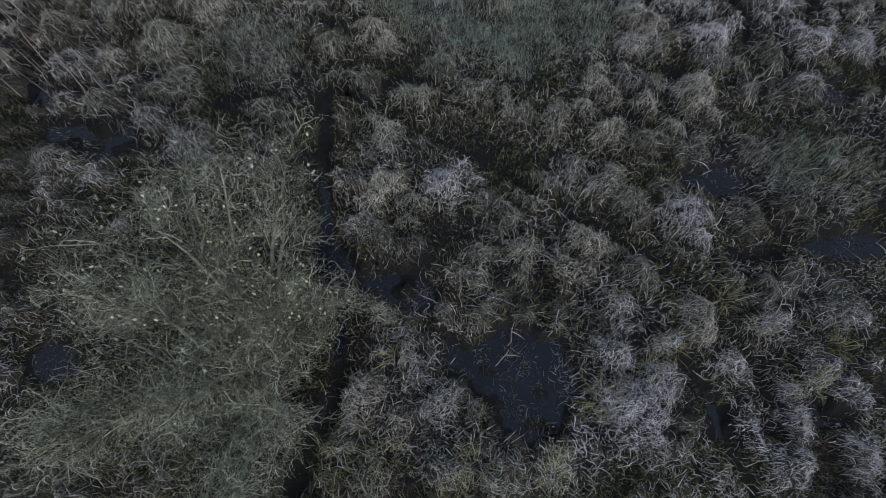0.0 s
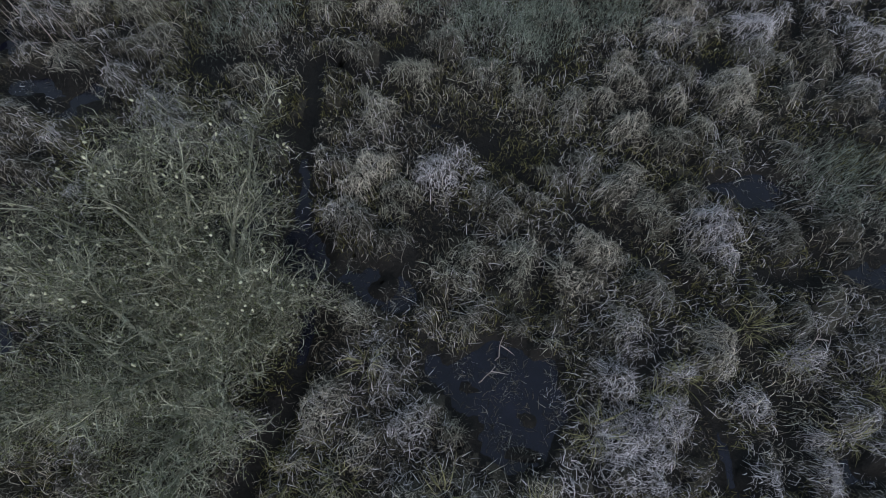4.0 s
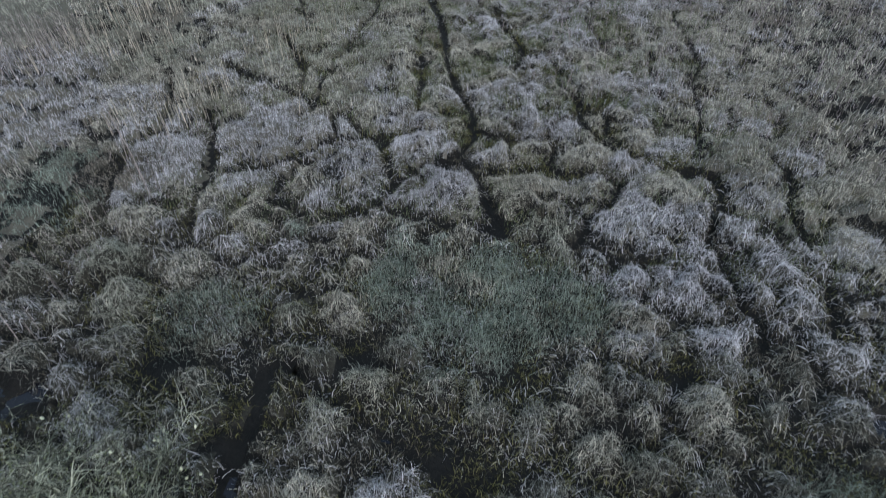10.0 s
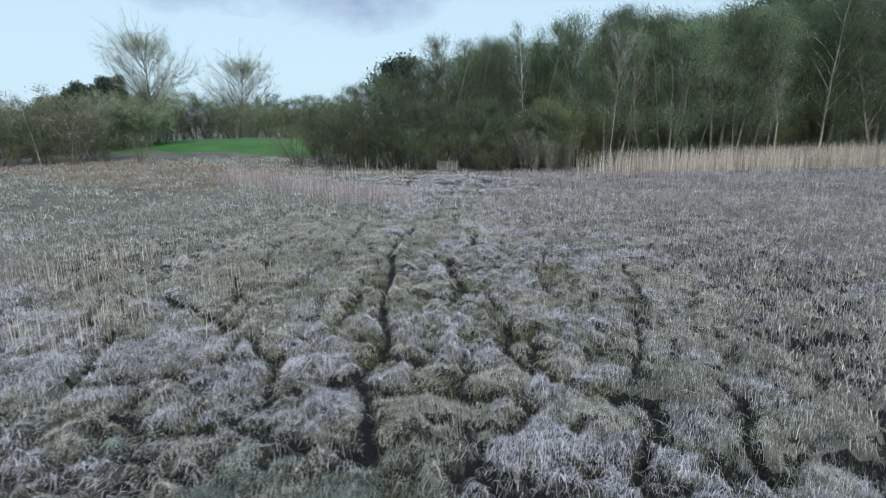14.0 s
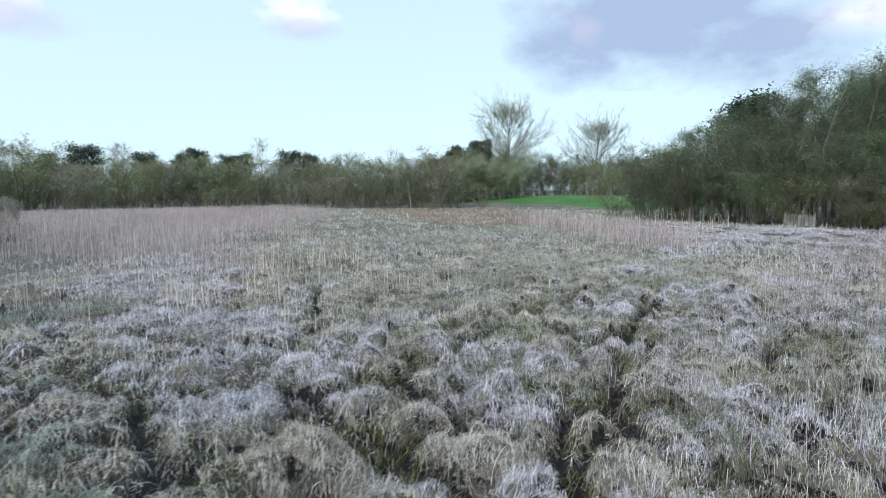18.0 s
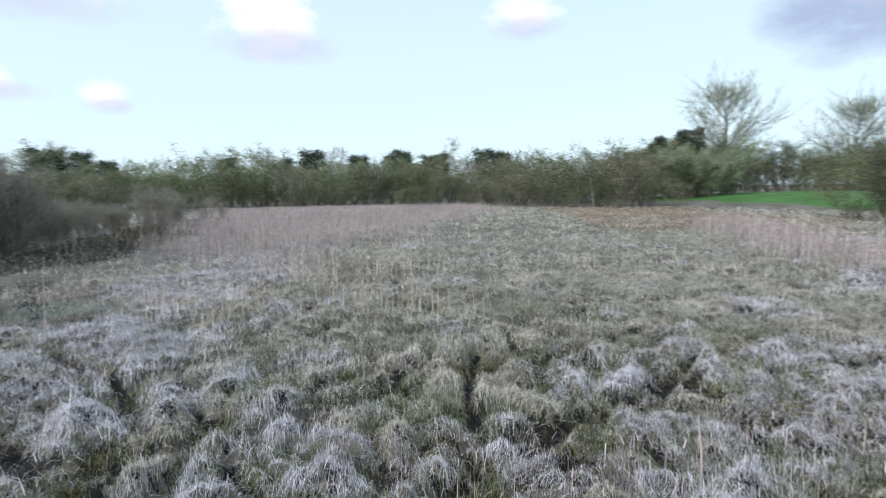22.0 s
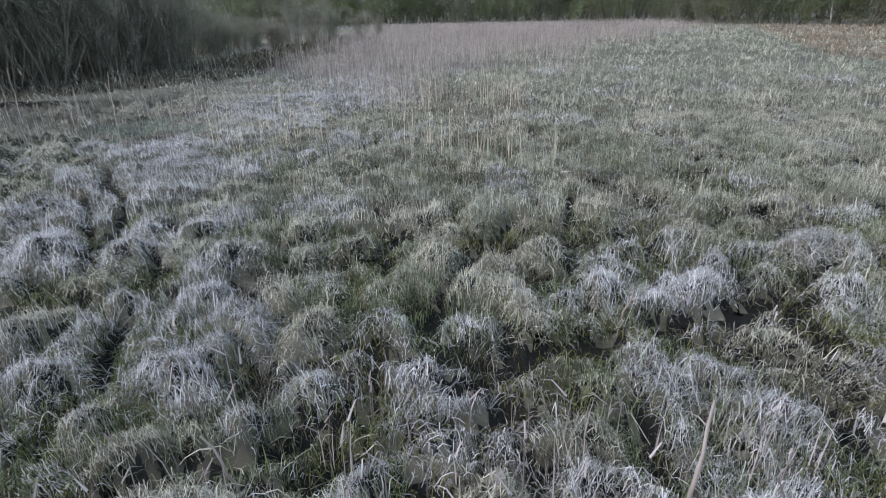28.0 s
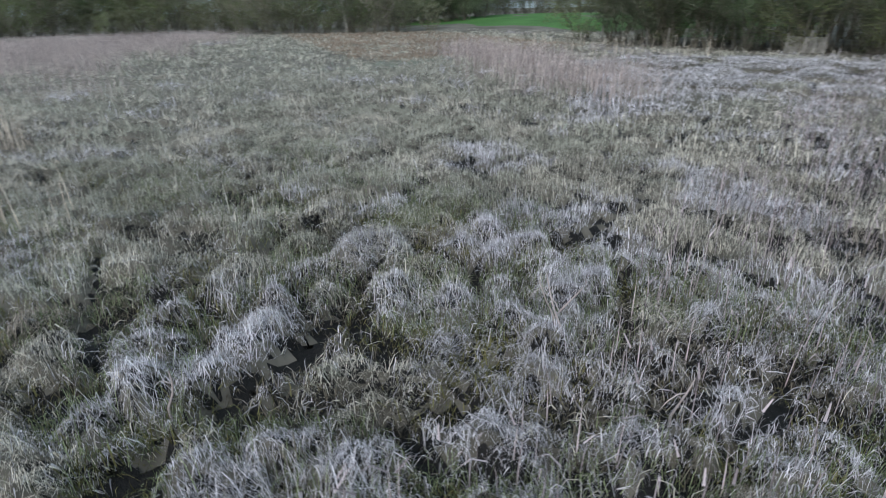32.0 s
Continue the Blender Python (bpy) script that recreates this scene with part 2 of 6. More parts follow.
M_BARK = material("grey_bark", (0.09, 0.085, 0.065), (0.24, 0.225, 0.18), rough=0.9, scale=3, fine=25, bump=0.7, vary=0.2, island=False)
M_BIRCH = material("birch_bark", (0.22, 0.2, 0.17), (0.6, 0.57, 0.52), rough=0.8, scale=2, fine=14, bump=0.4, vary=0.15, island=False)
M_WILLOWBARK = material("willow_bark", (0.18, 0.19, 0.14), (0.44, 0.45, 0.36), rough=0.9, scale=5, fine=40, bump=0.6, vary=0.2, island=False)
M_TWIG = material("brown_twigs", (0.22, 0.19, 0.165), (0.46, 0.41, 0.365), rough=0.9, scale=1, fine=10, vary=0.3)
M_STEM = material("willow_stems", (0.15, 0.132, 0.115), (0.33, 0.295, 0.26), rough=0.9, scale=2, fine=20, bump=0.4, vary=0.2, island=False)
M_WOODTWIG = material("dark_wood_twigs", (0.10, 0.105, 0.078), (0.235, 0.24, 0.185), rough=0.9, scale=1, fine=10, vary=0.25)
M_OLIVETWIG = material("olive_willow_twigs", (0.19, 0.195, 0.14), (0.41, 0.41, 0.32), rough=0.9, scale=1.2, fine=12, vary=0.3)
M_PALETWIG = material("pale_poplar_twigs", (0.27, 0.275, 0.245), (0.50, 0.505, 0.46), rough=0.9, scale=1, fine=10, vary=0.3)
M_BUSHTWIG = material("grey_green_twigs", (0.06, 0.065, 0.045), (0.47, 0.485, 0.385), rough=0.9, scale=1.2, fine=12, vary=0.6)
M_LEAF = material("spring_leaves", (0.084, 0.128, 0.062), (0.195, 0.27, 0.14), rough=0.8, scale=0.3, fine=2, vary=0.12, thin=0.35)
M_LUSH = material("fresh_green_leaves", (0.18, 0.245, 0.14), (0.37, 0.47, 0.29), rough=0.8, scale=0.3, fine=2, vary=0.2, thin=0.35)
M_FRESH = material("yellow_green_leaves", (0.14, 0.165, 0.07), (0.28, 0.32, 0.15), rough=0.8, scale=0.3, fine=2, vary=0.2, thin=0.22)
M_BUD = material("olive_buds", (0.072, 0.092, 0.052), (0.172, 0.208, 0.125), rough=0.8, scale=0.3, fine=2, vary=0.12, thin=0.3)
# far buds and leaves: distance haze is mixed into these paler colours
M_HAZYBUD = material("haze_paled_far_buds", (0.135, 0.155, 0.085), (0.28, 0.305, 0.18), rough=0.85, scale=0.2, fine=1.5, vary=0.12, thin=0.25)
M_HAZYLEAF = material("haze_paled_far_leaves", (0.12, 0.158, 0.066), (0.265, 0.325, 0.155), rough=0.85, scale=0.2, fine=1.5, vary=0.12, thin=0.25)
M_GREYBUD = material("grey_green_willow_buds", (0.12, 0.15, 0.115), (0.27, 0.315, 0.25), rough=0.8, scale=0.5, fine=4, vary=0.2, thin=0.3)
M_RUST = material("rusty_sedge", (0.28, 0.215, 0.165), (0.48, 0.385, 0.305), scale=0.5, fine=4, vary=0.3, thin=0.15)
M_PALELEAF = material("silvery_young_leaves", (0.24, 0.29, 0.17), (0.48, 0.55, 0.37), rough=0.7, scale=0.4, fine=4, vary=0.35, thin=0.35)
# needle green raised a little, as haze over the far pines would
M_PINE = material("haze_lifted_pine_needles", (0.038, 0.06, 0.046), (0.10, 0.135, 0.096), rough=0.7, scale=0.5, fine=5, vary=0.4, thin=0.1)
M_CATKIN = material("willow_catkins", (0.55, 0.57, 0.40), (0.85, 0.85, 0.68), rough=0.9, scale=4, fine=60, vary=0.2)
M_POST = material("weathered_post", (0.17, 0.165, 0.15), (0.38, 0.37, 0.34), rough=0.9, scale=4, fine=40, bump=0.5, vary=0.2, island=False)

# ---- mesh tools ----


def mesh_of(name, verts, tris, mats, index=None, smooth=False):
    me = bpy.data.meshes.new(name)
    verts, tris = np.asarray(verts, np.float32).reshape(-1, 3), np.asarray(tris, np.int32).reshape(-1, 3)
    me.vertices.add(len(verts))
    me.vertices.foreach_set("co", verts.ravel())
    me.loops.add(tris.size)
    me.loops.foreach_set("vertex_index", tris.ravel())
    me.polygons.add(len(tris))
    me.polygons.foreach_set("loop_start", np.arange(0, tris.size, 3, dtype=np.int32))
    me.polygons.foreach_set("loop_total", np.full(len(tris), 3, np.int32))
    for m in mats:
        me.materials.append(m)
    if index is not None:
        me.polygons.foreach_set("material_index", np.asarray(index, np.int32))
    me.polygons.foreach_set("use_smooth", np.full(len(tris), smooth, bool))
    me.update(calc_edges=True)
    return me


def ribbons(pts, side, width):
    """Tapered ribbons. pts (N, K, 3), side (N, 3) unit, width (N,): returns verts and triangles; the last point of each is its tip."""
    n, k, _ = pts.shape
    taper = np.linspace(1.0, 0.55, k - 1)[None, :, None]
    half = side[:, None, :] * width[:, None, None] * 0.5 * taper
    v = np.concatenate([np.stack([pts[:, :-1] - half, pts[:, :-1] + half], 2).reshape(n, -1, 3), pts[:, -1:]], 1)
    per = 2 * (k - 1) + 1
    t = []
    for i in range(k - 2):
        a = 2 * i
        t += [(a, a + 1, a + 3), (a, a + 3, a + 2)]
    t.append((per - 3, per - 2, per - 1))
    tris = np.array(t)[None] + (np.arange(n) * per)[:, None, None]
    return v.reshape(-1, 3), tris.reshape(-1, 3)


def tube(pts, radii, sides=4):
    """A tapered tube along pts, closed to a point at its end."""
    pts = np.asarray(pts, float)
    k = len(pts)
    d = np.gradient(pts, axis=0)
    d /= np.linalg.norm(d, axis=1, keepdims=True) + 1e-9
    up = np.where(np.abs(d[:, 2:3]) > 0.9, np.array([[1.0, 0, 0]]), np.array([[0, 0, 1.0]]))
    a = np.cross(d, up)
    a /= np.linalg.norm(a, axis=1, keepdims=True) + 1e-9
    b = np.cross(d, a)
    ang = np.arange(sides) * 2 * np.pi / sides
    ring = a[:, None] * np.cos(ang)[None, :, None] + b[:, None] * np.sin(ang)[None, :, None]
    v = (pts[:, None] + ring * np.asarray(radii, float)[:, None, None]).reshape(-1, 3)
    i, j = np.meshgrid(np.arange(k - 1), np.arange(sides), indexing="ij")
    p, q = (i * sides + j).ravel(), (i * sides + (j + 1) % sides).ravel()
    t = np.concatenate([np.stack([p, q, q + sides], 1), np.stack([p, q + sides, p + sides], 1)])
    return v, t


class Heap:
    """Collects pieces of one mesh."""

    def __init__(self):
        self.v, self.t, self.n = [], [], 0

    def put(self, v, t):
        self.v.append(np.asarray(v, float))
        self.t.append(np.asarray(t) + self.n)
        self.n += len(v)

    def mesh(self, name, mats, smooth=False):
        return mesh_of(name, np.concatenate(self.v), np.concatenate(self.t), mats, smooth=smooth)


def leaves(rng, at, size, flat=0.0):
    """Small diamond leaves, turned at random, at the given places."""
    n = len(at)
    a, b = rng.normal(size=(n, 3)), rng.normal(size=(n, 3))
    a /= np.linalg.norm(a, axis=1, keepdims=True)
    b -= a * (a * b).sum(1, keepdims=True)
    b /= np.linalg.norm(b, axis=1, keepdims=True)
    s = (size * rng.uniform(0.6, 1.4, n))[:, None]
    v = np.stack([at - a * s, at + a * s, at + b * s * 0.9], 1).reshape(-1, 3)
    return v, np.arange(3 * n).reshape(-1, 3)


def part(name, me, parent, label=""):
    ob = new(name, me)
    ob.parent = parent
    return tagged(ob, label)


def waves(x, y, seed, size):
    """Smooth noise between about -1 and 1 over the plan, with features of that size in metres."""
    r = np.random.RandomState(seed)
    out = 0.0
    for k in range(7):
        a, p, f = r.uniform(0, 2 * np.pi), r.uniform(0, 2 * np.pi), r.uniform(0.7, 1.6) * 2 * np.pi / size / 1.6
        out = out + np.sin((x * np.cos(a) + y * np.sin(a)) * f + p)
    return out / 3.2


# ---- plan of the marsh: runnels, pools and single tussocks (x, y, radius, kind) ----
BY_THE_POOL = [(0.02, -0.42, 0.33, "s"), (-0.77, -0.37, 0.33, "s"), (0.67, -0.35, 0.39, "s"), (1.33, -0.34, 0.33, "s"), (4.24, -0.24, 0.33, "p"), (5.18, -0.17, 0.33, "s"), (-1.32, -0.07, 0.2, "s"), (-0.53, 0.01, 0.3, "s"), (1.82, 0.04, 0.27, "p"), (1.35, 0.09, 0.24, "w"), (3.84, 0.13, 0.3, "p"), (0.55, 0.21, 0.24, "s"), (4.54, 0.26, 0.27, "p"), (2.59, 0.37, 0.65, "p"), (0, 0.4, 0.34, "p"), (-1.03, 0.45, 0.31, "s"), (0.75, 0.47, 0.14, "w"), (5.28, 0.53, 0.28, "p"), (1.3, 0.55, 0.21, "w"), (4.36, 0.72, 0.31, "s"), (3.77, 0.92, 0.32, "s"), (4.89, 0.93, 0.32, "s"), (-0.5, 1, 0.42, "p"), (2.31, 1.03, 0.35, "p"), (2.97, 1.25, 0.25, "s"), (1.49, 1.45, 0.22, "s")]
BEHIND_THE_POOL = [(-0.89, 1.49, 0.25, "s"), (4.51, 1.49, 0.25, "s"), (-0.06, 1.53, 0.18, "p"), (3.44, 1.55, 0.32, "s"), (0.99, 1.59, 0.22, "p"), (2, 1.6, 0.18, "w"), (2.44, 1.68, 0.25, "p"), (5.35, 1.72, 0.44, "p"), (0.63, 1.73, 0.33, "p"), (-1.71, 1.84, 0.29, "w"), (-0.55, 2.01, 0.22, "w"), (4.25, 2.08, 0.37, "p"), (4.86, 2.17, 0.3, "s"), (1.75, 2.2, 0.33, "s"), (2.71, 2.21, 0.3, "w"), (-1.75, 2.23, 0.22, "w"), (0.48, 2.26, 0.34, "s"), (3.47, 2.3, 0.26, "s"), (1.16, 2.31, 0.37, "s"), (-0.94, 2.32, 0.19, "p"), (-0.5, 2.52, 0.23, "p"), (3.2, 2.53, 0.26, "s"), (3.59, 2.62, 0.27, "p"), (-1.12, 2.75, 0.34, "p"), (2.09, 2.84, 0.38, "s"), (3.5, 3.11, 0.39, "p")]
PAST_THE_BUSH = [(4.36, 3.12, 0.33, "p"), (5.05, 3.13, 0.31, "p"), (-0.52, 3.14, 0.23, "s"), (0.8, 3.15, 0.35, "s"), (2.75, 3.27, 0.39, "s"), (-5.77, 3.31, 0.31, "p"), (-4.07, 3.36, 0.4, "s"), (-0.93, 3.39, 0.39, "s"), (1.27, 3.42, 0.35, "s"), (0.13, 3.49, 0.38, "p"), (5.83, 3.49, 0.43, "o"), (2.3, 3.52, 0.43, "s"), (3.17, 3.53, 0.28, "s"), (-2.2, 3.54, 0.28, "p"), (-1.49, 3.55, 0.32, "o"), (-5.07, 3.67, 0.28, "p"), (-3.33, 3.7, 0.32, "s"), (1.84, 3.78, 0.24, "s"), (-5.75, 3.84, 0.4, "p"), (-2.79, 3.84, 0.4, "p"), (-1.6, 4, 0.28, "s"), (-3.87, 4.03, 0.39, "p"), (5.9, 4.11, 0.41, "o"), (3.08, 4.2, 0.28, "s"), (3.77, 4.21, 0.33, "s"), (-4.95, 4.22, 0.24, "w")]
ALONG_THE_HOLLOW = [(4.55, 4.27, 0.29, "g"), (5.29, 4.28, 0.33, "g"), (-0.98, 4.37, 0.41, "s"), (2.53, 4.43, 0.33, "s"), (-2.46, 4.44, 0.29, "p"), (-1.81, 4.5, 0.41, "s"), (3.45, 4.54, 0.21, "o"), (-4.63, 4.6, 0.29, "p"), (1.65, 4.7, 0.33, "s"), (2.14, 4.71, 0.29, "s"), (-2.75, 4.73, 0.32, "s"), (-5.32, 4.74, 0.33, "s"), (4.13, 4.74, 0.25, "s"), (5.8, 4.76, 0.21, "p"), (-5.94, 4.87, 0.25, "p"), (1.07, 4.88, 0.38, "o"), (3.15, 4.91, 0.28, "s"), (-0.39, 5.01, 0.35, "s"), (0.41, 5.07, 0.5, "g"), (3.94, 5.12, 0.38, "s"), (-1.53, 5.14, 0.42, "s"), (6.47, 5.16, 0.25, "p"), (-4.83, 5.19, 0.25, "p"), (-4.24, 5.2, 0.38, "s"), (2.43, 5.2, 0.38, "s"), (5.65, 5.25, 0.38, "p")]
ROUND_THE_GREEN_DIP = [(3.21, 5.31, 0.3, "p"), (2.86, 5.36, 0.26, "p"), (-0.11, 5.46, 0.34, "g"), (-6.02, 5.52, 0.38, "p"), (-2.93, 5.52, 0.43, "s"), (4.7, 5.64, 0.22, "p"), (-5.37, 5.69, 0.3, "s"), (3.42, 5.73, 0.3, "p"), (0.75, 6, 0.7, "g"), (5.19, 6, 0.35, "b"), (-4.57, 6.02, 0.48, "o"), (2.32, 6.03, 0.44, "g"), (-1.87, 6.06, 0.26, "o"), (-3.71, 6.09, 0.39, "g"), (3.12, 6.09, 0.35, "p"), (6.7, 6.09, 0.35, "p"), (1.63, 6.12, 0.53, "g"), (-1.17, 6.13, 0.39, "s"), (-2.58, 6.16, 0.22, "g"), (4.35, 6.17, 0.4, "p"), (5.93, 6.19, 0.53, "p"), (-0.39, 6.55, 0.43, "g"), (3.24, 6.55, 0.41, "b"), (-5.2, 6.71, 0.56, "s"), (-3.86, 6.74, 0.37, "s"), (5.69, 7.08, 0.4, "p")]
NORTH_OF_THE_DIP = [(4.35, 7.25, 0.48, "p"), (6.71, 7.43, 0.43, "p"), (-6.08, 7.45, 0.4, "s"), (1.3, 7.64, 0.56, "g"), (-5.38, 7.69, 0.45, "s"), (-7.49, 7.75, 0.57, "g"), (-4.05, 7.77, 0.28, "p"), (-0.25, 7.87, 0.48, "g"), (5.54, 7.89, 0.5, "p"), (-1.29, 8.11, 0.38, "b"), (-4.23, 8.39, 0.44, "s"), (5.37, 8.55, 0.43, "p"), (6.93, 8.6, 0.52, "p"), (3.41, 8.61, 0.74, "p"), (-3.85, 9.05, 0.41, "p"), (1.76, 9.37, 0.58, "s"), (-2.61, 9.39, 0.42, "s"), (0.15, 9.44, 0.59, "p"), (2.91, 9.51, 0.37, "s"), (-5.85, 9.79, 0.72, "p"), (-1.94, 9.85, 0.77, "p"), (5.73, 9.86, 0.44, "p"), (4.3, 9.86, 0.48, "s"), (1.18, 10.63, 0.37, "s"), (-4.12, 10.65, 0.95, "p"), (2.78, 10.72, 0.48, "s")]
BY_THE_RUNNELS = [(-7.03, 10.77, 0.56, "p"), (-0.77, 10.86, 0.47, "p"), (1.7, 10.91, 0.33, "s"), (-2.85, 10.99, 0.7, "p"), (3.67, 11.59, 0.5, "s"), (0.03, 11.61, 0.27, "s"), (-8.37, 11.63, 0.73, "p"), (0.85, 11.78, 0.3, "s"), (-0.73, 11.78, 0.3, "p"), (3.12, 12.11, 0.27, "s"), (-7.53, 12.15, 0.54, "p"), (-6.31, 12.29, 0.61, "s"), (0.47, 12.41, 0.24, "o"), (1.65, 12.42, 0.29, "p"), (-0.52, 12.94, 0.44, "o"), (2.02, 12.97, 0.19, "s"), (-3.6, 13.05, 0.44, "s"), (2.55, 13.38, 0.36, "s"), (1.54, 13.4, 0.43, "p"), (-4.5, 13.56, 0.55, "s"), (0.91, 13.61, 0.32, "p"), (3.13, 13.85, 0.62, "s"), (2.61, 14.21, 0.19, "o"), (0.93, 14.24, 0.24, "s"), (1.82, 14.43, 0.22, "o"), (-0.61, 14.48, 0.38, "s")]
ON_THE_EAST_TURN = [(1.43, 14.69, 0.21, "p"), (2.54, 14.91, 0.23, "p"), (1.59, 15.21, 0.21, "s"), (2.18, 15.26, 0.29, "p"), (-0.42, 15.35, 0.39, "s"), (1.59, 15.5, 0.19, "p"), (0.97, 15.53, 0.21, "p"), (2.29, 15.64, 0.23, "p"), (1.92, 15.87, 0.23, "s"), (1.07, 16.08, 0.44, "s"), (2.25, 16.24, 0.19, "o"), (0.47, 16.42, 0.21, "p"), (1.69, 16.43, 0.19, "s"), (0.99, 16.47, 0.19, "p"), (0.41, 16.77, 0.31, "p"), (1.7, 16.87, 0.3, "p"), (1.1, 16.91, 0.23, "s"), (0.57, 17.14, 0.27, "p"), (1.64, 17.34, 0.24, "p"), (0.79, 17.47, 0.23, "p"), (2.02, 17.53, 0.29, "p"), (2.36, 17.6, 0.19, "p"), (0.33, 17.7, 0.34, "p"), (1.2, 17.79, 0.16, "o"), (-0.95, 17.92, 0.42, "s"), (2.75, 17.95, 0.17, "o")]
BY_THE_LAST_STAND = [(2.14, 17.97, 0.18, "s"), (2.92, 18.08, 0.15, "p"), (0.51, 18.09, 0.26, "p"), (1.67, 18.22, 0.24, "s"), (2.56, 18.31, 0.26, "p"), (3.27, 18.5, 0.14, "p"), (3.06, 18.51, 0.13, "p"), (1.91, 18.63, 0.24, "p"), (3.12, 18.83, 0.16, "p"), (0.59, 18.95, 0.32, "p"), (3.68, 19.29, 0.19, "p"), (2.22, 19.36, 0.37, "p"), (-0.39, 19.45, 0.44, "p"), (1.57, 19.45, 0.22, "p"), (-1.86, 19.6, 0.47, "s"), (3.37, 19.61, 0.22, "p"), (3.97, 19.72, 0.2, "p"), (2.83, 19.78, 0.16, "p"), (3.65, 19.99, 0.22, "p"), (1.13, 20.49, 0.34, "p"), (1.72, 20.71, 0.23, "p"), (2.81, 20.72, 0.24, "p"), (3.55, 21.21, 0.27, "p"), (1.76, 21.54, 0.25, "p"), (2.87, 21.88, 0.32, "p")]
PLACED = BY_THE_POOL + BEHIND_THE_POOL + PAST_THE_BUSH + ALONG_THE_HOLLOW + ROUND_THE_GREEN_DIP + NORTH_OF_THE_DIP + BY_THE_RUNNELS + ON_THE_EAST_TURN + BY_THE_LAST_STAND
RUNNELS_MAIN = [
    (0.1, [(-1.5, 19.3), (-0.9, 16.6), (-0.5, 14.4), (0.1, 12.7), (0.4, 12), (0.4, 11.3), (0.2, 10.7), (0.5, 10), (0.9, 9.1), (1.1, 8.2)]),
    (0.08, [(0.2, 10.7), (-0.4, 10.2), (-1, 9.6), (-1, 9.1), (-1.3, 8.6), (-1.8, 8.3)]),
    (0.06, [(-1.1, 9.7), (-1.3, 10.5), (-2.1, 11.3), (-2.7, 11.9)]),
    (0.075, [(-5.8, 11.7), (-5.2, 10.6), (-4.8, 9.6), (-4.6, 8.7), (-4.4, 7.9), (-4.1, 7.3)]),
    (0.07, [(-2.8, 11.8), (-2.6, 10.9), (-3, 10.2), (-3.2, 9.4), (-3.2, 8.7), (-2.5, 8.4)]),
    (0.06, [(-3.5, 11.9), (-3.5, 12.8), (-3.6, 14.4), (-3.4, 16.3), (-3.3, 18.1), (-3.4, 19.1)]),
    (0.06, [(-7.4, 13), (-6.7, 11.6), (-6.6, 10.7), (-6.9, 10.1), (-6.6, 9.2), (-6.1, 8)]),
    (0.06, [(-1.4, 15.4), (-1, 13.4), (-1, 12.3)]),
]
RUNNELS_EAST = [
    (0.06, [(1.9, 15.8), (2.5, 14.5), (2.8, 13.5), (2.8, 12.3)]),
    (0.09, [(2.8, 12.8), (3.4, 12.5), (3.3, 11.7), (3.6, 11.1), (4.1, 10.7), (4.7, 10.6), (5.2, 10.4), (5.2, 9.3)]),
    (0.04, [(6, 19.2), (6, 17), (6.1, 15.6), (5.6, 14.5), (5.5, 13.4), (5.3, 12.1), (5, 11.2)]),
    (0.08, [(3.4, 10), (3.2, 9.3), (2.7, 8.9), (2.4, 8.1)]),
    (0.06, [(2.8, 8.1), (3, 7.6)]),
    (0.1, [(4.8, 8.2), (4.8, 7.6), (4.9, 7.1), (5, 6.7), (4.9, 6.2)]),
    (0.06, [(0.8, 11.5), (1.2, 11.1), (1.2, 10.7)]),
    (0.06, [(2.1, 11.3), (2, 10.4), (2.4, 10.2), (3, 10.3), (3.3, 10)]),
    (0.06, [(0.5, 10), (1.2, 10.1), (2, 10.4)]),
    (0.06, [(5.1, 9.6), (4.8, 8.8), (4.6, 8.2)]),
    (0.06, [(1, 16.8), (1.4, 15.7), (1.1, 14.3)]),
    (0.06, [(3.3, 18.9), (3.4, 17.1), (3.8, 16.6)]),
    (0.06, [(6.8, 10.8), (6.3, 9.5), (6.3, 8.4)]),
    (0.06, [(6.3, 7.7), (6.2, 7), (6.1, 6.5)]),
    (0.06, [(-5.5, 16.1), (-4.2, 14), (-4, 12.8), (-3.4, 12.2)]),
]
RUNNELS_FAR = [
    (0.1, [(-0.5, 14.5), (-1, 17.5), (-1.7, 19.5), (-2, 22.1), (-1.9, 24.2)]),
    (0.045, [(-3.5, 16.6), (-3.3, 18.6), (-4.1, 22.9), (-4.5, 25.2)]),
    (0.045, [(2.7, 12.3), (2.7, 13.7), (2.4, 14.8)]),
    (0.045, [(-5.1, 17.1), (-6, 19.1), (-6.4, 21.7)]),
    (0.045, [(-1, 13.2), (-1.4, 14.4)]),
    (0.045, [(0.9, 21.4), (0.8, 23.4)]),
    (0.045, [(3.4, 18), (3.6, 20.8)]),
    (0.045, [(-4.9, 19.2), (-5.1, 20.8)]),
    (0.045, [(-1.7, 30), (-2.7, 32.8)]),
]
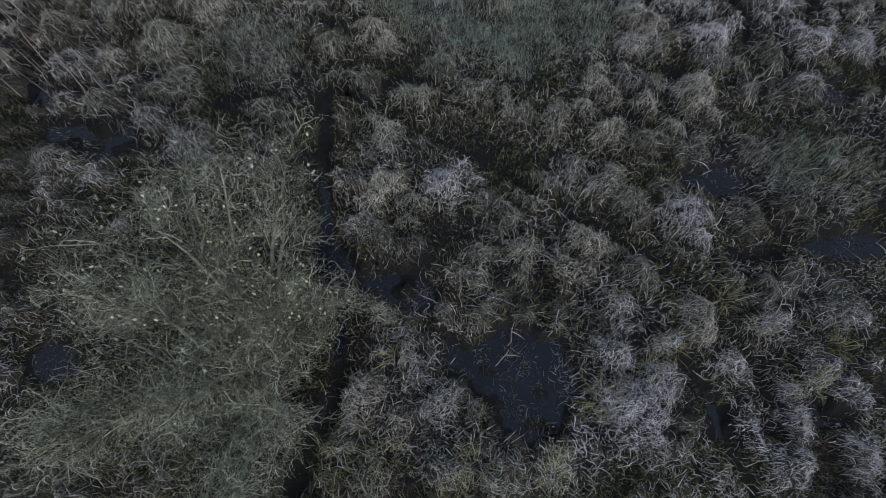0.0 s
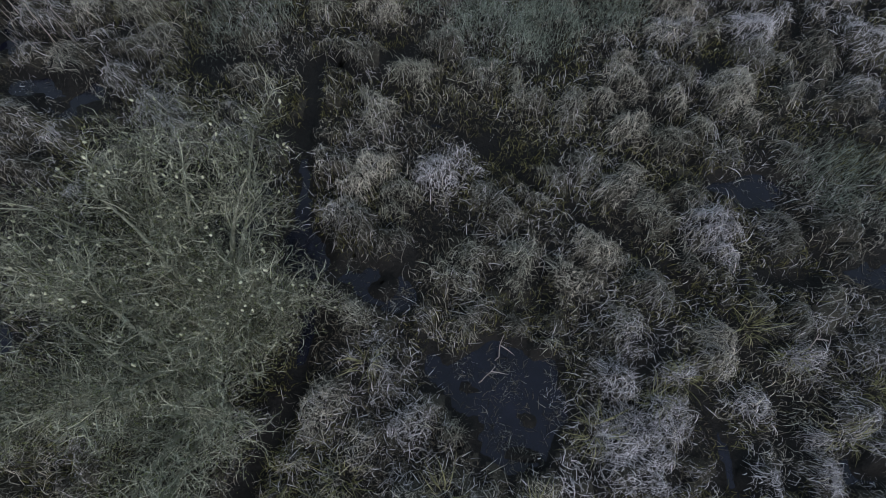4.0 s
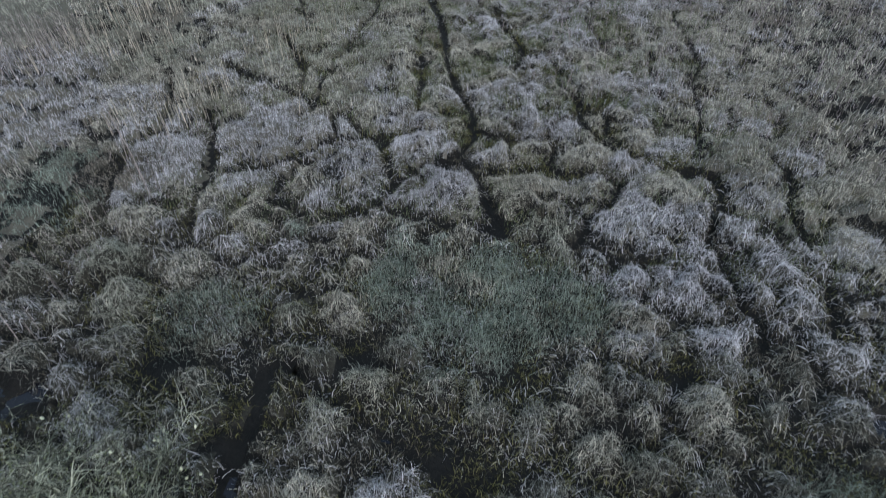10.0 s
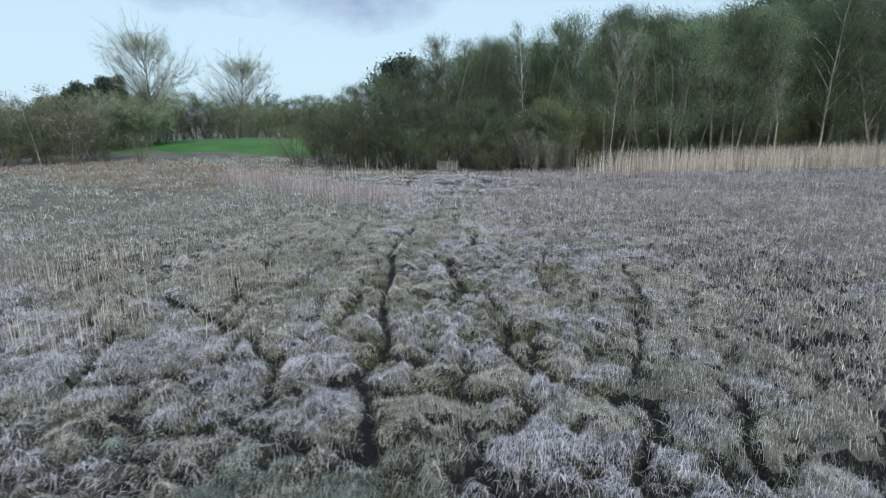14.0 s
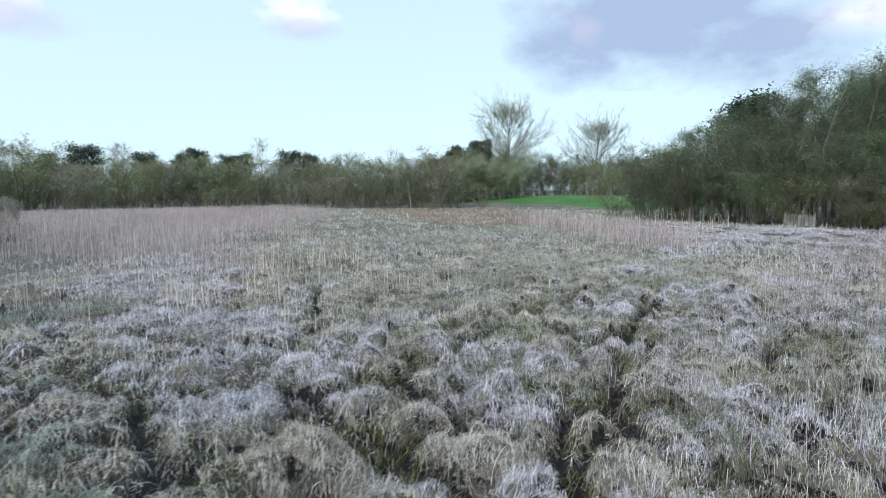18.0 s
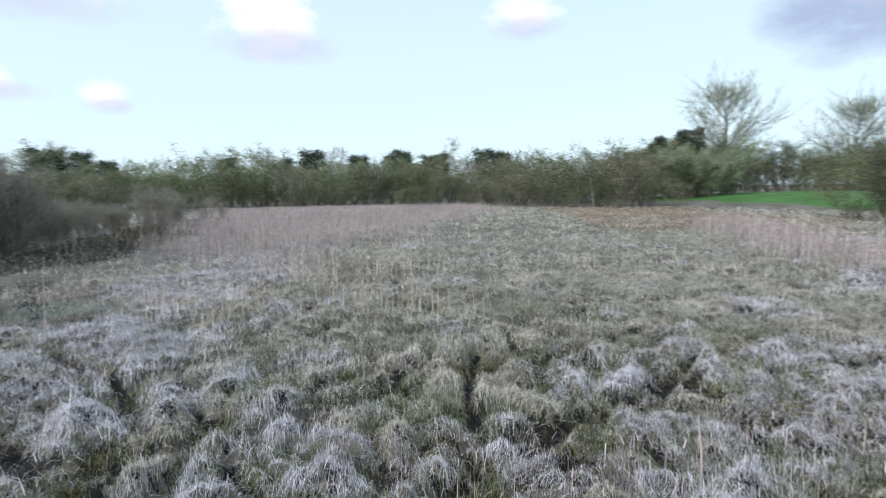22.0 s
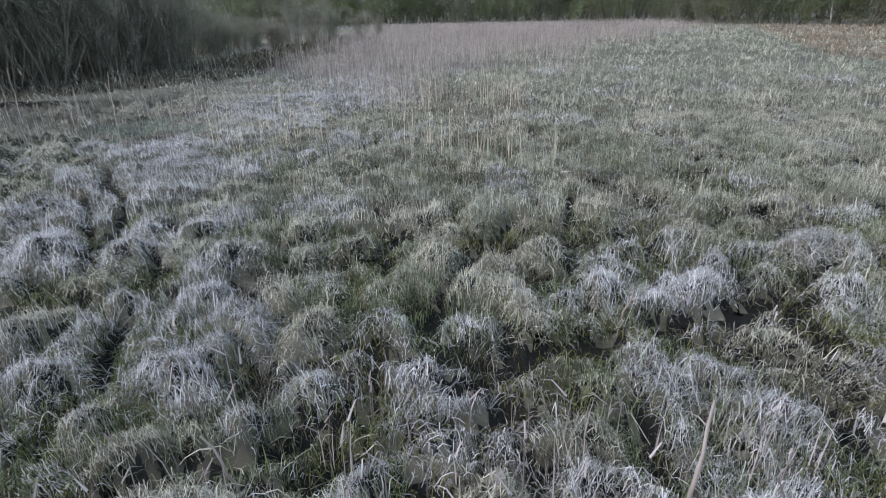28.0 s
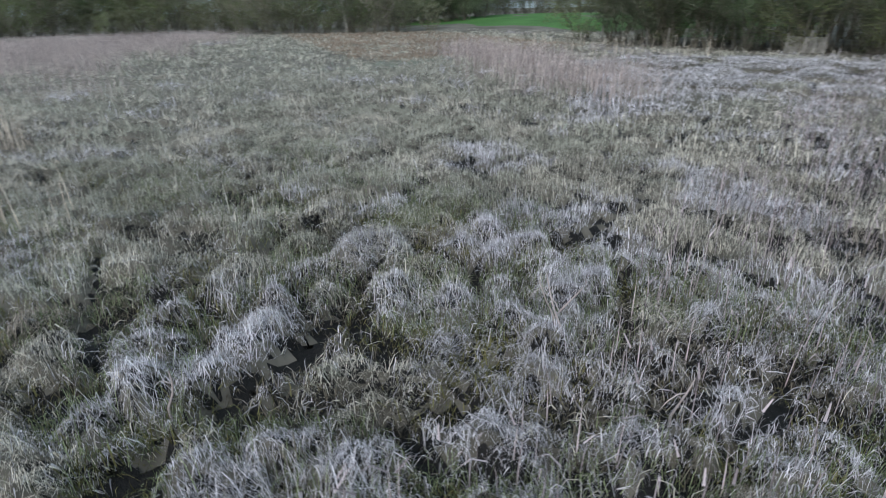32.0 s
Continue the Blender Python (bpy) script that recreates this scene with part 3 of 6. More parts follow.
CLEFTS_WEST = [
    (0.07, [(0.1, 10.4), (1.3, 10), (2.1, 10), (2.5, 10)]),
    (0.07, [(1.9, 14.8), (2.6, 13.4), (3.1, 12.4)]),
    (0.07, [(2.6, 12.3), (3.2, 11.4), (3.7, 10.8)]),
    (0.07, [(3.3, 17), (3.8, 15.7)]),
    (0.07, [(-1, 8.6), (0.2, 8.4), (0.9, 8.4)]),
    (0.07, [(-0.3, 12.4), (0.8, 11.4), (1.6, 11.2), (2, 11.1)]),
    (0.07, [(0.5, 18.4), (1.6, 15.5)]),
    (0.07, [(-6.3, 14), (-3.1, 12.2)]),
    (0.065, [(-4.7, 9.2), (-3.5, 9.9), (-2.6, 10.7), (-1, 11.3)]),
    (0.065, [(0.7, 12.5), (1.5, 12.6)]),
    (0.065, [(0.5, 10.6), (0.8, 10.9)]),
    (0.065, [(-1.5, 14.8), (-0.4, 14.5)]),
    (0.065, [(-0.1, 19.4), (0.4, 18.5), (0.8, 17.2)]),
    (0.065, [(0.5, 20.1), (1.1, 19.6)]),
    (0.065, [(-1.6, 16.2), (-0, 15.4), (0.8, 15.2)]),
]
CLEFTS_EAST = [
    (0.045, [(-3, 9.8), (-1.5, 10.8), (-0.7, 11.3), (0.3, 11.8)]),
    (0.045, [(1.1, 12.5), (1.5, 12.7), (1.9, 12.7), (2.3, 12.8)]),
    (0.045, [(-0.8, 12), (0.5, 12.6)]),
    (0.045, [(1, 14.8), (1.6, 14.8), (1.8, 14.8)]),
    (0.045, [(1.8, 14.6), (2.3, 14.6)]),
    (0.045, [(-2.8, 17.3), (-1.6, 16.9), (-0.7, 16.7), (-0.5, 17), (-0.3, 17.8)]),
    (0.045, [(-0.2, 18.4), (0.7, 18.1), (1.1, 17.6), (1.2, 17.2)]),
    (0.045, [(0.1, 18.9), (0.9, 18.5), (1.2, 18.5)]),
    (0.045, [(2, 16.7), (2.6, 16.6)]),
    (0.045, [(0.6, 15.8), (1.3, 15.8)]),
    (0.045, [(-0.7, 14.7), (-0.2, 14.7)]),
    (0.045, [(-1.1, 16.7), (-0.1, 16.7), (-0.1, 16.4)]),
    (0.045, [(-0.8, 17.6), (-0.2, 17.7), (-0.3, 18)]),
    (0.045, [(1.1, 17.5), (1, 17.7)]),
    (0.045, [(0.5, 18.6), (1, 18.3), (1.4, 18.3)]),
    (0.045, [(0.7, 21.3), (1.2, 20.9)]),
    (0.045, [(1.8, 20.9), (2.3, 20.2), (2.5, 19.9)]),
    (0.045, [(2.8, 20.1), (3.1, 19.9), (3.5, 20.4)]),
    (0.045, [(1.9, 17.9), (2.3, 17.9)]),
    (0.045, [(2.1, 18.5), (2.1, 18.3)]),
    (0.045, [(2.8, 25.5), (2.4, 28.8)]),
    (0.045, [(3.2, 19.6), (3.1, 19.3), (2.9, 19.4)]),
]
RUNNELS_BOG = [
    (0.15, [(-1.9, 5.2), (-1.85, 3.7), (-1.65, 2.6), (-1.4, 1.6), (-1.3, 0.9), (-1.5, 0.3), (-1.8, -0.6)]),
    (0.07, [(-1.9, 5.3), (-0.7, 4.6), (0.9, 3.8), (1.7, 3.2), (2.4, 2.75), (3.1, 2.35), (3.6, 1.9), (4.0, 1.4), (4.3, 0.4)]),
    (0.06, [(4.1, 3.8), (5.0, 2.7), (6.4, 2.6), (8.0, 2.9)]),
    (0.10, [(3.2, 1.0), (3.45, 0.6), (3.7, 0.0), (3.9, -0.7)]),
]
RUNNELS = RUNNELS_MAIN + RUNNELS_EAST + RUNNELS_FAR + CLEFTS_WEST + CLEFTS_EAST + RUNNELS_BOG
POOLS = [(0.9, 0.95, 0.75, 0.5), (1.2, 0.35, 0.5, 0.4), (-0.55, 1.9, 0.45, 0.3), (-2.4, 3.0, 0.3, 0.7), (-1.55, 2.35, 0.35, 0.3), (4.15, 3.75, 0.45, 0.3), (5.8, 2.7, 0.8, 0.22), (-5.4, 4.3, 0.7, 0.4), (1.4, 0.7, 0.5, 0.32), (-0.88, 2.1, 0.28, 0.2), (-2.62, 3.28, 0.34, 0.22), (5.03, 0.34, 0.25, 0.2), (4.5, 2.5, 0.5, 0.12), (6.2, 5.25, 0.3, 0.14), (-5.2, 0.9, 0.4, 0.3), (-6.4, 5.3, 0.3, 0.4)]
PALE = [(-5.9, 10.1, 1.0), (-4.2, 11.0, 1.1), (-1.9, 10.0, 0.8), (-0.4, 9.7, 0.6), (-1.0, 11.1, 0.7), (1.6, 12.4, 1.0), (3.7, 8.1, 1.1), (5.4, 7.2, 1.3), (0.6, 21.0, 0.9), (-11.8, 12.6, 1.6), (0.3, 17.3, 1.0), (-0.6, 9.9, 0.9), (0.8, 10.3, 0.5), (2.5, 0.2, 1.0), (6.1, 6.3, 1.2), (-12.3, 11.6, 1.3), (-14.4, 12.9, 1.4), (-9.7, 10.9, 1.2), (-3.8, 10.5, 1.2), (-1.4, 9.3, 1.0), (4.2, 0.1, 1.2), (5.4, 0.8, 0.9), (1.5, 15.2, 0.9), (0.4, 12.6, 0.8), (3.6, 2.95, 0.5), (0.1, 3.6, 0.45), (-5.2, 1.5, 1.0), (1.0, 20.6, 0.9), (2.0, 18.9, 1.0), (-3.5, 30.2, 1.5), (4.6, 20.5, 1.6), (-4.0, 35.0, 3.0), (0.4, 16.6, 0.7)]
GREEN = [(0.9, 6.7, 1.3), (-0.3, 6.9, 0.8), (2.2, 6.9, 0.9), (5.2, 4.0, 0.7), (6.0, 3.8, 0.6), (-7.9, 8.3, 1.6), (-3.2, 6.0, 0.9), (-20, 33, 5.0)]
BROWN = [(-10, 16.4, 1.7), (-12.3, 16.0, 1.5), (-6.9, 9.2, 1.0), (-1.2, 16.8, 0.7), (-3.0, 0.9, 1.6), (-2.2, 2.0, 0.7)]


def line_gap(x, y):
    """How far inside a runnel's bed a place lies, in metres (negative outside), with wavering banks."""
    best = np.full(np.shape(x), -9.0)
    x, y = x + 0.05 * waves(x, y, 3, 0.8), y + 0.05 * waves(x, y, 5, 0.8)
    for half, pts in RUNNELS:
        for (ax, ay), (bx, by) in zip(pts, pts[1:]):
            at = np.nonzero((x > min(ax, bx) - 0.5) & (x < max(ax, bx) + 0.5) & (y > min(ay, by) - 0.5) & (y < max(ay, by) + 0.5))
            dx, dy, px, py = bx - ax, by - ay, x[at], y[at]
            u = np.clip(((px - ax) * dx + (py - ay) * dy) / (dx * dx + dy * dy), 0, 1)
            best[at] = np.maximum(best[at], half - np.hypot(px - ax - u * dx, py - ay - u * dy))
    return best + 0.025 * waves(x, y, 6, 0.5)


def pool_gap(x, y):
    best = np.full(np.shape(x), -9.0)
    wob = 0.25 * waves(x, y, 4, 0.7)
    for cx, cy, rx, ry in POOLS:
        best = np.maximum(best, (1 - np.hypot((x - cx) / rx, (y - cy) / ry) + wob) * min(rx, ry))
    return best


def blob(x, y, spots):
    best = np.full(np.shape(x), 0.0)
    for cx, cy, r in spots:
        best = np.maximum(best, np.clip(1.5 - np.hypot(x - cx, y - cy) / r, 0, 1))
    return best


# ---- where the tussocks stand ----
rng = np.random.RandomState(11)


def charted(x, y):
    """The stretch of bog where each larger tussock has its own place."""
    return (np.abs(x - 0.4) < 6.6) & (y > -0.6) & (y < 6.6)


def in_front(x, y):
    return (x > -1.5) & (x < 4.6) & (y >= 9) & (y < 21.5)


def crowd(n, x0, x1, y0, y1):
    """The placed tussocks, then others thrown at random into the room between them, each keeping apart by its radius."""
    x, y = rng.uniform(x0, x1, n), rng.uniform(y0, y1, n)
    r = np.clip(np.where(y < 8, 0.235, 0.30) * np.exp(rng.normal(0, 0.32, n)) * (1 + 0.16 * waves(x, y, 14, 3.0)), 0.15, 0.62)
    r = np.where(charted(x, y), np.minimum(r, 0.2), np.where(in_front(x, y), np.minimum(0.72 * r, 0.3), r))
    fit = (line_gap(x, y) < -0.03 - 0.25 * r) & ((pool_gap(x, y) < 0.0) | (rng.rand(n) < 0.2)) & (np.abs(x - 1) < 9 + 0.5 * (y + 4)) & (~charted(x, y) | (rng.rand(n) < 0.02))
    px, py, pr = (np.array([p[k] for p in PLACED]) for k in range(3))
    x, y, r, fit = (np.concatenate(c) for c in ((px, x), (py, y), (pr, r), (np.ones(len(px), bool), fit)))
    cells, kept = {}, []
    for k in np.nonzero(fit)[0]:
        a, b = int(math.floor(x[k])), int(math.floor(y[k]))
        if k < len(px) or all(math.hypot(x[k] - x[m], y[k] - y[m]) > 0.88 * (r[k] + r[m]) for c in (a - 1, a, a + 1) for e in (b - 1, b, b + 1) for m in cells.get((c, e), ())):
            cells.setdefault((a, b), []).append(k)
            kept.append(k)
    return x[kept], y[kept], r[kept]


tx, ty, tr = crowd(90000, -18, 19, -4, 38)
open_bog = np.clip((8.5 - ty) / 2.5, 0, 1)  # towards the pools the tussocks stand apart
spot = tr.copy()
tr = tr * (1.18 - 0.18 * open_bog)
th = rng.uniform(0.8, 1.2, tx.size) * np.clip((spot / 0.27) ** 0.5, 0.7, 1.15) * np.interp(ty, [14, 24], [1.0, 0.65])
lush_here = blob(tx, ty, GREEN) > 0.5
th[lush_here] *= 0.42
in_pool = pool_gap(tx, ty) > 0.0
tr[in_pool] *= 0.8
th[in_pool] *= 0.55

# ---- ground: one sheet from underfoot to the horizon ----


def warp(x, y):
    """Bends the plan a little, so that no tussock is round."""
    return x + 0.10 * waves(x, y, 15, 0.55) + 0.05 * waves(x, y, 17, 0.28), y + 0.10 * waves(x, y, 16, 0.55) + 0.05 * waves(x, y, 18, 0.28)


def axis_lines(a, b, step, far):
    mid = np.arange(a, b + step / 2, step)
    out = np.cumsum(step * 1.35 ** np.arange(1, 31))
    out = out[out < far]
    return np.concatenate([(a - out)[::-1], mid, b + out, [b + far]])


def rise(x, y):
    """The lie of the land: level marsh, a low swell under the pasture beyond the trees."""
    d = np.hypot((x + 50) / 36, (y - 93) / 28)
    return 1.6 * np.clip(1 - d, 0, 1) * (2 - np.clip(1 - d, 0, 1))


X0, X1, Y0, Y1, CELL = -13.0, 13.0, -3.5, 31.0, 0.085
GX, GY = axis_lines(X0, X1, CELL, 3000), axis_lines(Y0, Y1, CELL, 3000)
ux, uy = np.meshgrid(GX, GY)
ix0, iy0 = int(np.argmin(np.abs(GX - X0))), int(np.argmin(np.abs(GY - Y0)))
tree = kdtree.KDTree(len(tx))
for n, (a, b) in enumerate(zip(tx, ty)):
    tree.insert((a, b, 0), n)
tree.balance()
near = (ux > X0 - 0.3) & (ux < X1 + 0.3) & (uy > Y0 - 0.3) & (uy < Y1 + 0.3)
mound = np.zeros_like(ux)
wx, wy = warp(ux, uy)
for j, i in zip(*np.nonzero(near)):
    near4 = sorted((d / spot[n], n, d) for _, n, d in tree.find_n((wx[j, i], wy[j, i], 0), 4))
    (f1, n1, d1), (f2, n2, _) = near4[:2]
    low, high = (n1, n2) if n1 < n2 else (n2, n1)
    hap = ((low * 7919 + high * 104729) % 97) / 96
    if ty[n1] < 8 or in_front(tx[n1], ty[n1]):
        dome = 1 - (0.5 + 0.5 * hap) * (1 - min((f2 - f1) / 0.7, 1.0)) ** 1.5
        mound[j, i] = (0.22 if ty[n1] < 8 else 0.2) * th[n1] * dome * math.exp(-(1.2 if ty[n1] < 8 else 0.75) * (d1 / tr[n1]) ** (2.2 if ty[n1] < 8 else 3))
    else:  # broad cushions, most of them grown together
        dome = 1 - (0.25 + 0.6 * hap ** 2) * (1 - min((f2 - f1) / 0.4, 1.0)) ** 1.5
        mound[j, i] = 0.16 * th[n1] * dome * math.exp(-0.7 * (d1 / tr[n1]) ** 3)
pits = np.clip((waves(ux, uy, 40, 0.75) + 0.5 * waves(ux, uy, 41, 0.3) - 0.62 + 0.3 * np.clip((ux - 1) / 1.5, 0, 1) * np.clip((uy - 17) / 1.5, 0, 1)) / 0.3, 0, 1)  # rotted holes
mound = np.maximum(mound * (1 + 0.3 * waves(ux, uy, 19, 0.42) + 0.22 * waves(ux, uy, 20, 0.22)) + 0.02 * waves(ux, uy, 13, 0.33), 0) * (1 - 0.85 * pits)
lg, pg = line_gap(ux, uy), pool_gap(ux, uy)
wet = np.clip((pg + 0.06) / 0.12, 0, 1)
bed = np.clip((lg + 0.06) / 0.1, 0, 1)
fade = np.clip(np.minimum(np.minimum(ux - X0, X1 - ux), np.minimum(uy - Y0 + 3, Y1 - uy)) / 1.6, 0, 1)
lift = 0.02 + 0.02 * waves(ux, uy, 8, 1.3) + mound * (1 - 0.9 * bed) - 0.06 * bed * (pg < 0.2) - 0.10 * wet
uz = np.where(near, lift * fade + 0.12 * (1 - fade), 0.12) + rise(ux, uy) - 0.6 * (np.hypot(ux, uy) > 900)
ny, nx = ux.shape
q = (np.arange(ny - 1)[:, None] * nx + np.arange(nx - 1)[None]).ravel()
g_tris = np.concatenate([np.stack([q, q + 1, q + nx + 1], 1), np.stack([q, q + nx + 1, q + nx], 1)])
# wet beds, and all low ground too, whose near-black deepens the gaps' shade
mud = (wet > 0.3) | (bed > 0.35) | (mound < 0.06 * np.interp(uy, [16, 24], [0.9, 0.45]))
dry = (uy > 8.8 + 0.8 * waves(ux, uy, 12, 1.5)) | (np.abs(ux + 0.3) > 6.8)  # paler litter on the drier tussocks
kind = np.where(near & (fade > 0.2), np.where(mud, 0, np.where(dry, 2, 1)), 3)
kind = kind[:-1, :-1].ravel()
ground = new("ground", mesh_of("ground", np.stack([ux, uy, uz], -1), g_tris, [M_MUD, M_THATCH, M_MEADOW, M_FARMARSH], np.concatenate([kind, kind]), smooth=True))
tagged(ground, "dark wet peat and dead grass of a marsh, gap shade in its colours", "ground", kind="structure")
wv = [(-6.6, -3.4, -0.045), (8.0, -3.4, -0.045), (8.0, 6.5, -0.045), (-6.6, 6.5, -0.045)]
water = new("water", mesh_of("water", wv, [(0, 1, 2), (0, 2, 3)], [M_WATER]))
tagged(water, "still black bog water in runnels and pools", "water", kind="structure")


def ground_at(x, y):
    """Height of the ground sheet near the walk."""
    x, y = np.asarray(x, float), np.asarray(y, float)
    fx, fy = np.clip((x - X0) / CELL, 0, (X1 - X0) / CELL - 1.01), np.clip((y - Y0) / CELL, 0, (Y1 - Y0) / CELL - 1.01)
    i, j = fx.astype(int), fy.astype(int)
    a, b, i, j = fx - i, fy - j, i + ix0, j + iy0
    z = (uz[j, i] * (1 - a) + uz[j, i + 1] * a) * (1 - b) + (uz[j + 1, i] * (1 - a) + uz[j + 1, i + 1] * a) * b
    inside = (x > X0) & (x < X1) & (y > Y0) & (y < Y1)
    return np.where(inside, z, 0.12 + rise(x, y))


# ---- sedge ----
KINDS = "psogbw"


def sedge(rng, cx, cy, radius, length, count, upright=0.0, points=4, comb=None, mess=0.9, base=None, bend=0.22):
    """Blade lines of tussocks: each array has one value a tussock; count blades each. They grow all over the dome, arch and hang outward."""
    who = np.repeat(np.arange(len(cx)), count)
    n = len(who)
    phi = rng.uniform(0, 2 * np.pi, n)
    share = np.sqrt(rng.rand(n))
    r0 = radius[who] * 0.85 * share
    turn = phi + rng.normal(0, mess, n)
    lean = np.stack([np.cos(turn), np.sin(turn)], 1)
    if comb is not None:
        lean = lean + comb[who]
        lean /= np.linalg.norm(lean, axis=1, keepdims=True) + 1e-9
    across = np.stack([-lean[:, 1], lean[:, 0]], 1)
    size = length[who] * rng.uniform(0.5, 1.4, n)
    bx, by = cx[who] + r0 * np.cos(phi), cy[who] + r0 * np.sin(phi)
    bz = (ground_at(bx, by) if base is None else base[who]) - 0.01
    up = np.broadcast_to(np.asarray(upright, float), (len(cx),))[who]
    out = rng.uniform(0.5, 1.0, n) * (1 - up)
    u = np.linspace(0, 1, points)
    climb = (rng.uniform(0.3, 0.9, n) + 0.9 * (rng.rand(n) < 0.12)) * (1 + 0.8 * up)
    sag = climb * rng.uniform(0.75, 1.05, n) * (1 - 0.6 * up)
    along = size[:, None] * out[:, None] * (u ** 1.1)[None]
    hook = rng.normal(0, bend, n)[:, None] * 2.2 * u[None]  # the blade turns as it runs out
    step = np.diff(along, axis=1, prepend=0)
    ahead, curl = np.cumsum(step * np.cos(hook), 1), np.cumsum(step * np.sin(hook), 1)
    upz = size[:, None] * (climb[:, None] * u[None] - sag[:, None] * (u ** 2)[None])
    px, py = bx[:, None] + lean[:, :1] * ahead + across[:, :1] * curl, by[:, None] + lean[:, 1:] * ahead + across[:, 1:] * curl
    bed_z = bz[:, None] - 0.45 * along
    bed_z = np.maximum(bed_z, ground_at(px, py) + 0.022)
    bed_z[:, 0] = bz
    pts = np.stack([px, py, bed_z + upz], -1)
    side = np.stack([across[:, 0], across[:, 1], rng.normal(0, 0.6, n)], 1)
    side /= np.linalg.norm(side, axis=1, keepdims=True)
    return pts, side, who


SPECIES = [("pale_sedge", M_PALE, "bleached grey-lilac sedge tussocks with drooping dry blades"), ("straw_sedge", M_STRAW, "straw-coloured tussocks of dead sedge"), ("olive_sedge", M_OLIVE, "olive sedge tussocks with fresh green shoots"), ("green_grass", M_GREEN, "dense blue-green marsh grass growing upright"), ("brown_sedge", M_BROWN, "brown decayed sedge tussocks"), ("wet_sedge", M_WETSEDGE, "dark wet dead sedge round the pools")]


def species_of(x, y):
    """How well each kind of sedge does at a place."""
    pale = 0.20 + 0.9 * blob(x, y, PALE) + 0.25 * waves(x, y, 21, 2.2) + 0.27 * np.clip((x - 1.5) / 3, 0, 1) * np.clip((y - 6) / 4, 0, 1) * np.clip((17 - y) / 4, 0.1, 1) * np.clip((6.5 - x) / 2, -0.7, 1) + 0.17 * np.clip((y - 6) / 2, 0, 1)
    pale = pale - 0.06 * np.clip((x - 4.8) / 2, 0, 1)
    straw = 0.5 + 0.22 * waves(x, y, 25, 1.6)
    olive = 0.27 + 0.22 * waves(x, y, 24, 2.5) + 0.14 * np.clip((8 - y) / 2, 0, 1) + 0.35 * np.clip((-x + 0.5) / 2, 0, 1) * np.clip((y - 12) / 3, 0, 1)
    green = 0.95 * blob(x, y, GREEN) + 0.3 * waves(x, y, 22, 1.3) - 0.12
    brown = 0.8 * blob(x, y, BROWN) + 0.16 * waves(x, y, 23, 2.0) + 0.3 * np.clip((x - 1) / 2, 0, 1) * np.clip((y - 16.5) / 2, 0, 1) + 0.06 * np.clip((x - 4.8) / 2, 0, 1)
    dry = np.clip(x - 2.0, 0, 1) * np.clip(2.2 - y, 0, 1)
    pale = pale + 0.5 * dry
    wet = 0.85 * np.clip((7.6 - y) / 2.5, 0, 1) - 0.5 * dry + 0.22 * waves(x, y, 26, 1.2) + 0.36 * np.clip((x - 3.4) / 1.5, 0, 1) * np.clip((13.5 - y) / 3, 0, 1)
    return np.stack([pale, straw, olive, green, brown, wet])


tuft_kind = (species_of(tx, ty) + rng.gumbel(0, 0.10, (6, len(tx)))).argmax(0)
tuft_kind[:len(PLACED)] = [KINDS.index(p[3]) for p in PLACED]
half = (tuft_kind == 1) & (ty < 7) & (rng.rand(len(ty)) < 0.5)  # in the bog half of the straw tussocks are sprouting
tuft_kind[half] = 2
tuft_kind[(tx > 2.4) & (ty < 1.5) & np.isin(tuft_kind, (1, 2, 5))] = 0


def owner(x, y):
    """Which tussock each place belongs to."""
    vx, vy = warp(x, y)
    return np.array([min((d / spot[n], n) for _, n, d in tree.find_n((a, b, 0), 3))[1] for a, b in zip(vx, vy)], int)


def in_close(x, y):
    return (np.abs(x - 0.8) < 7.5) & (y < 9)


def in_middle(x, y):
    return (np.abs(x + 0.3) < 8.5) & (y >= 9) & (y < 26)


def by_pool(x, y):
    return (x > -1.4) & (x < 4.6) & (y > 0.2) & (y < 7.6)


heaps = [Heap() for _ in SPECIES]
# what part of the marsh, how many blades to the square metre, their width, points and length
ZONES = [
    ((-1.4, 4.6, 0.2, 7.6), by_pool, 2900, 0.0062, 4, 0.185),
    ((-6.7, 8.3, -4, 9), lambda x, y: in_close(x, y) & ~by_pool(x, y), 1700, 0.0064, 4, 0.175),
    ((-1.5, 4.6, 9, 21.5), in_front, 3200, 0.0064, 3, 0.165),
    ((-8.8, 8.2, 9, 26), lambda x, y: in_middle(x, y) & ~in_front(x, y), 1350, 0.0085, 3, 0.18),
    ((-13, -6.5, 1, 15), lambda x, y: ~in_close(x, y) & ~in_middle(x, y) & (np.abs(x - 1) < 9 + 0.5 * (y + 4)), 650, 0.0095, 3, 0.2),
    ((-18, 19, -4, 38), lambda x, y: (np.abs(x - 1) < 9 + 0.5 * (y + 4)) & ~in_close(x, y) & ~in_middle(x, y) & ~((x > -13) & (x < -6.5) & (y > 1) & (y < 15)), 330, 0.015, 3, 0.24),
]
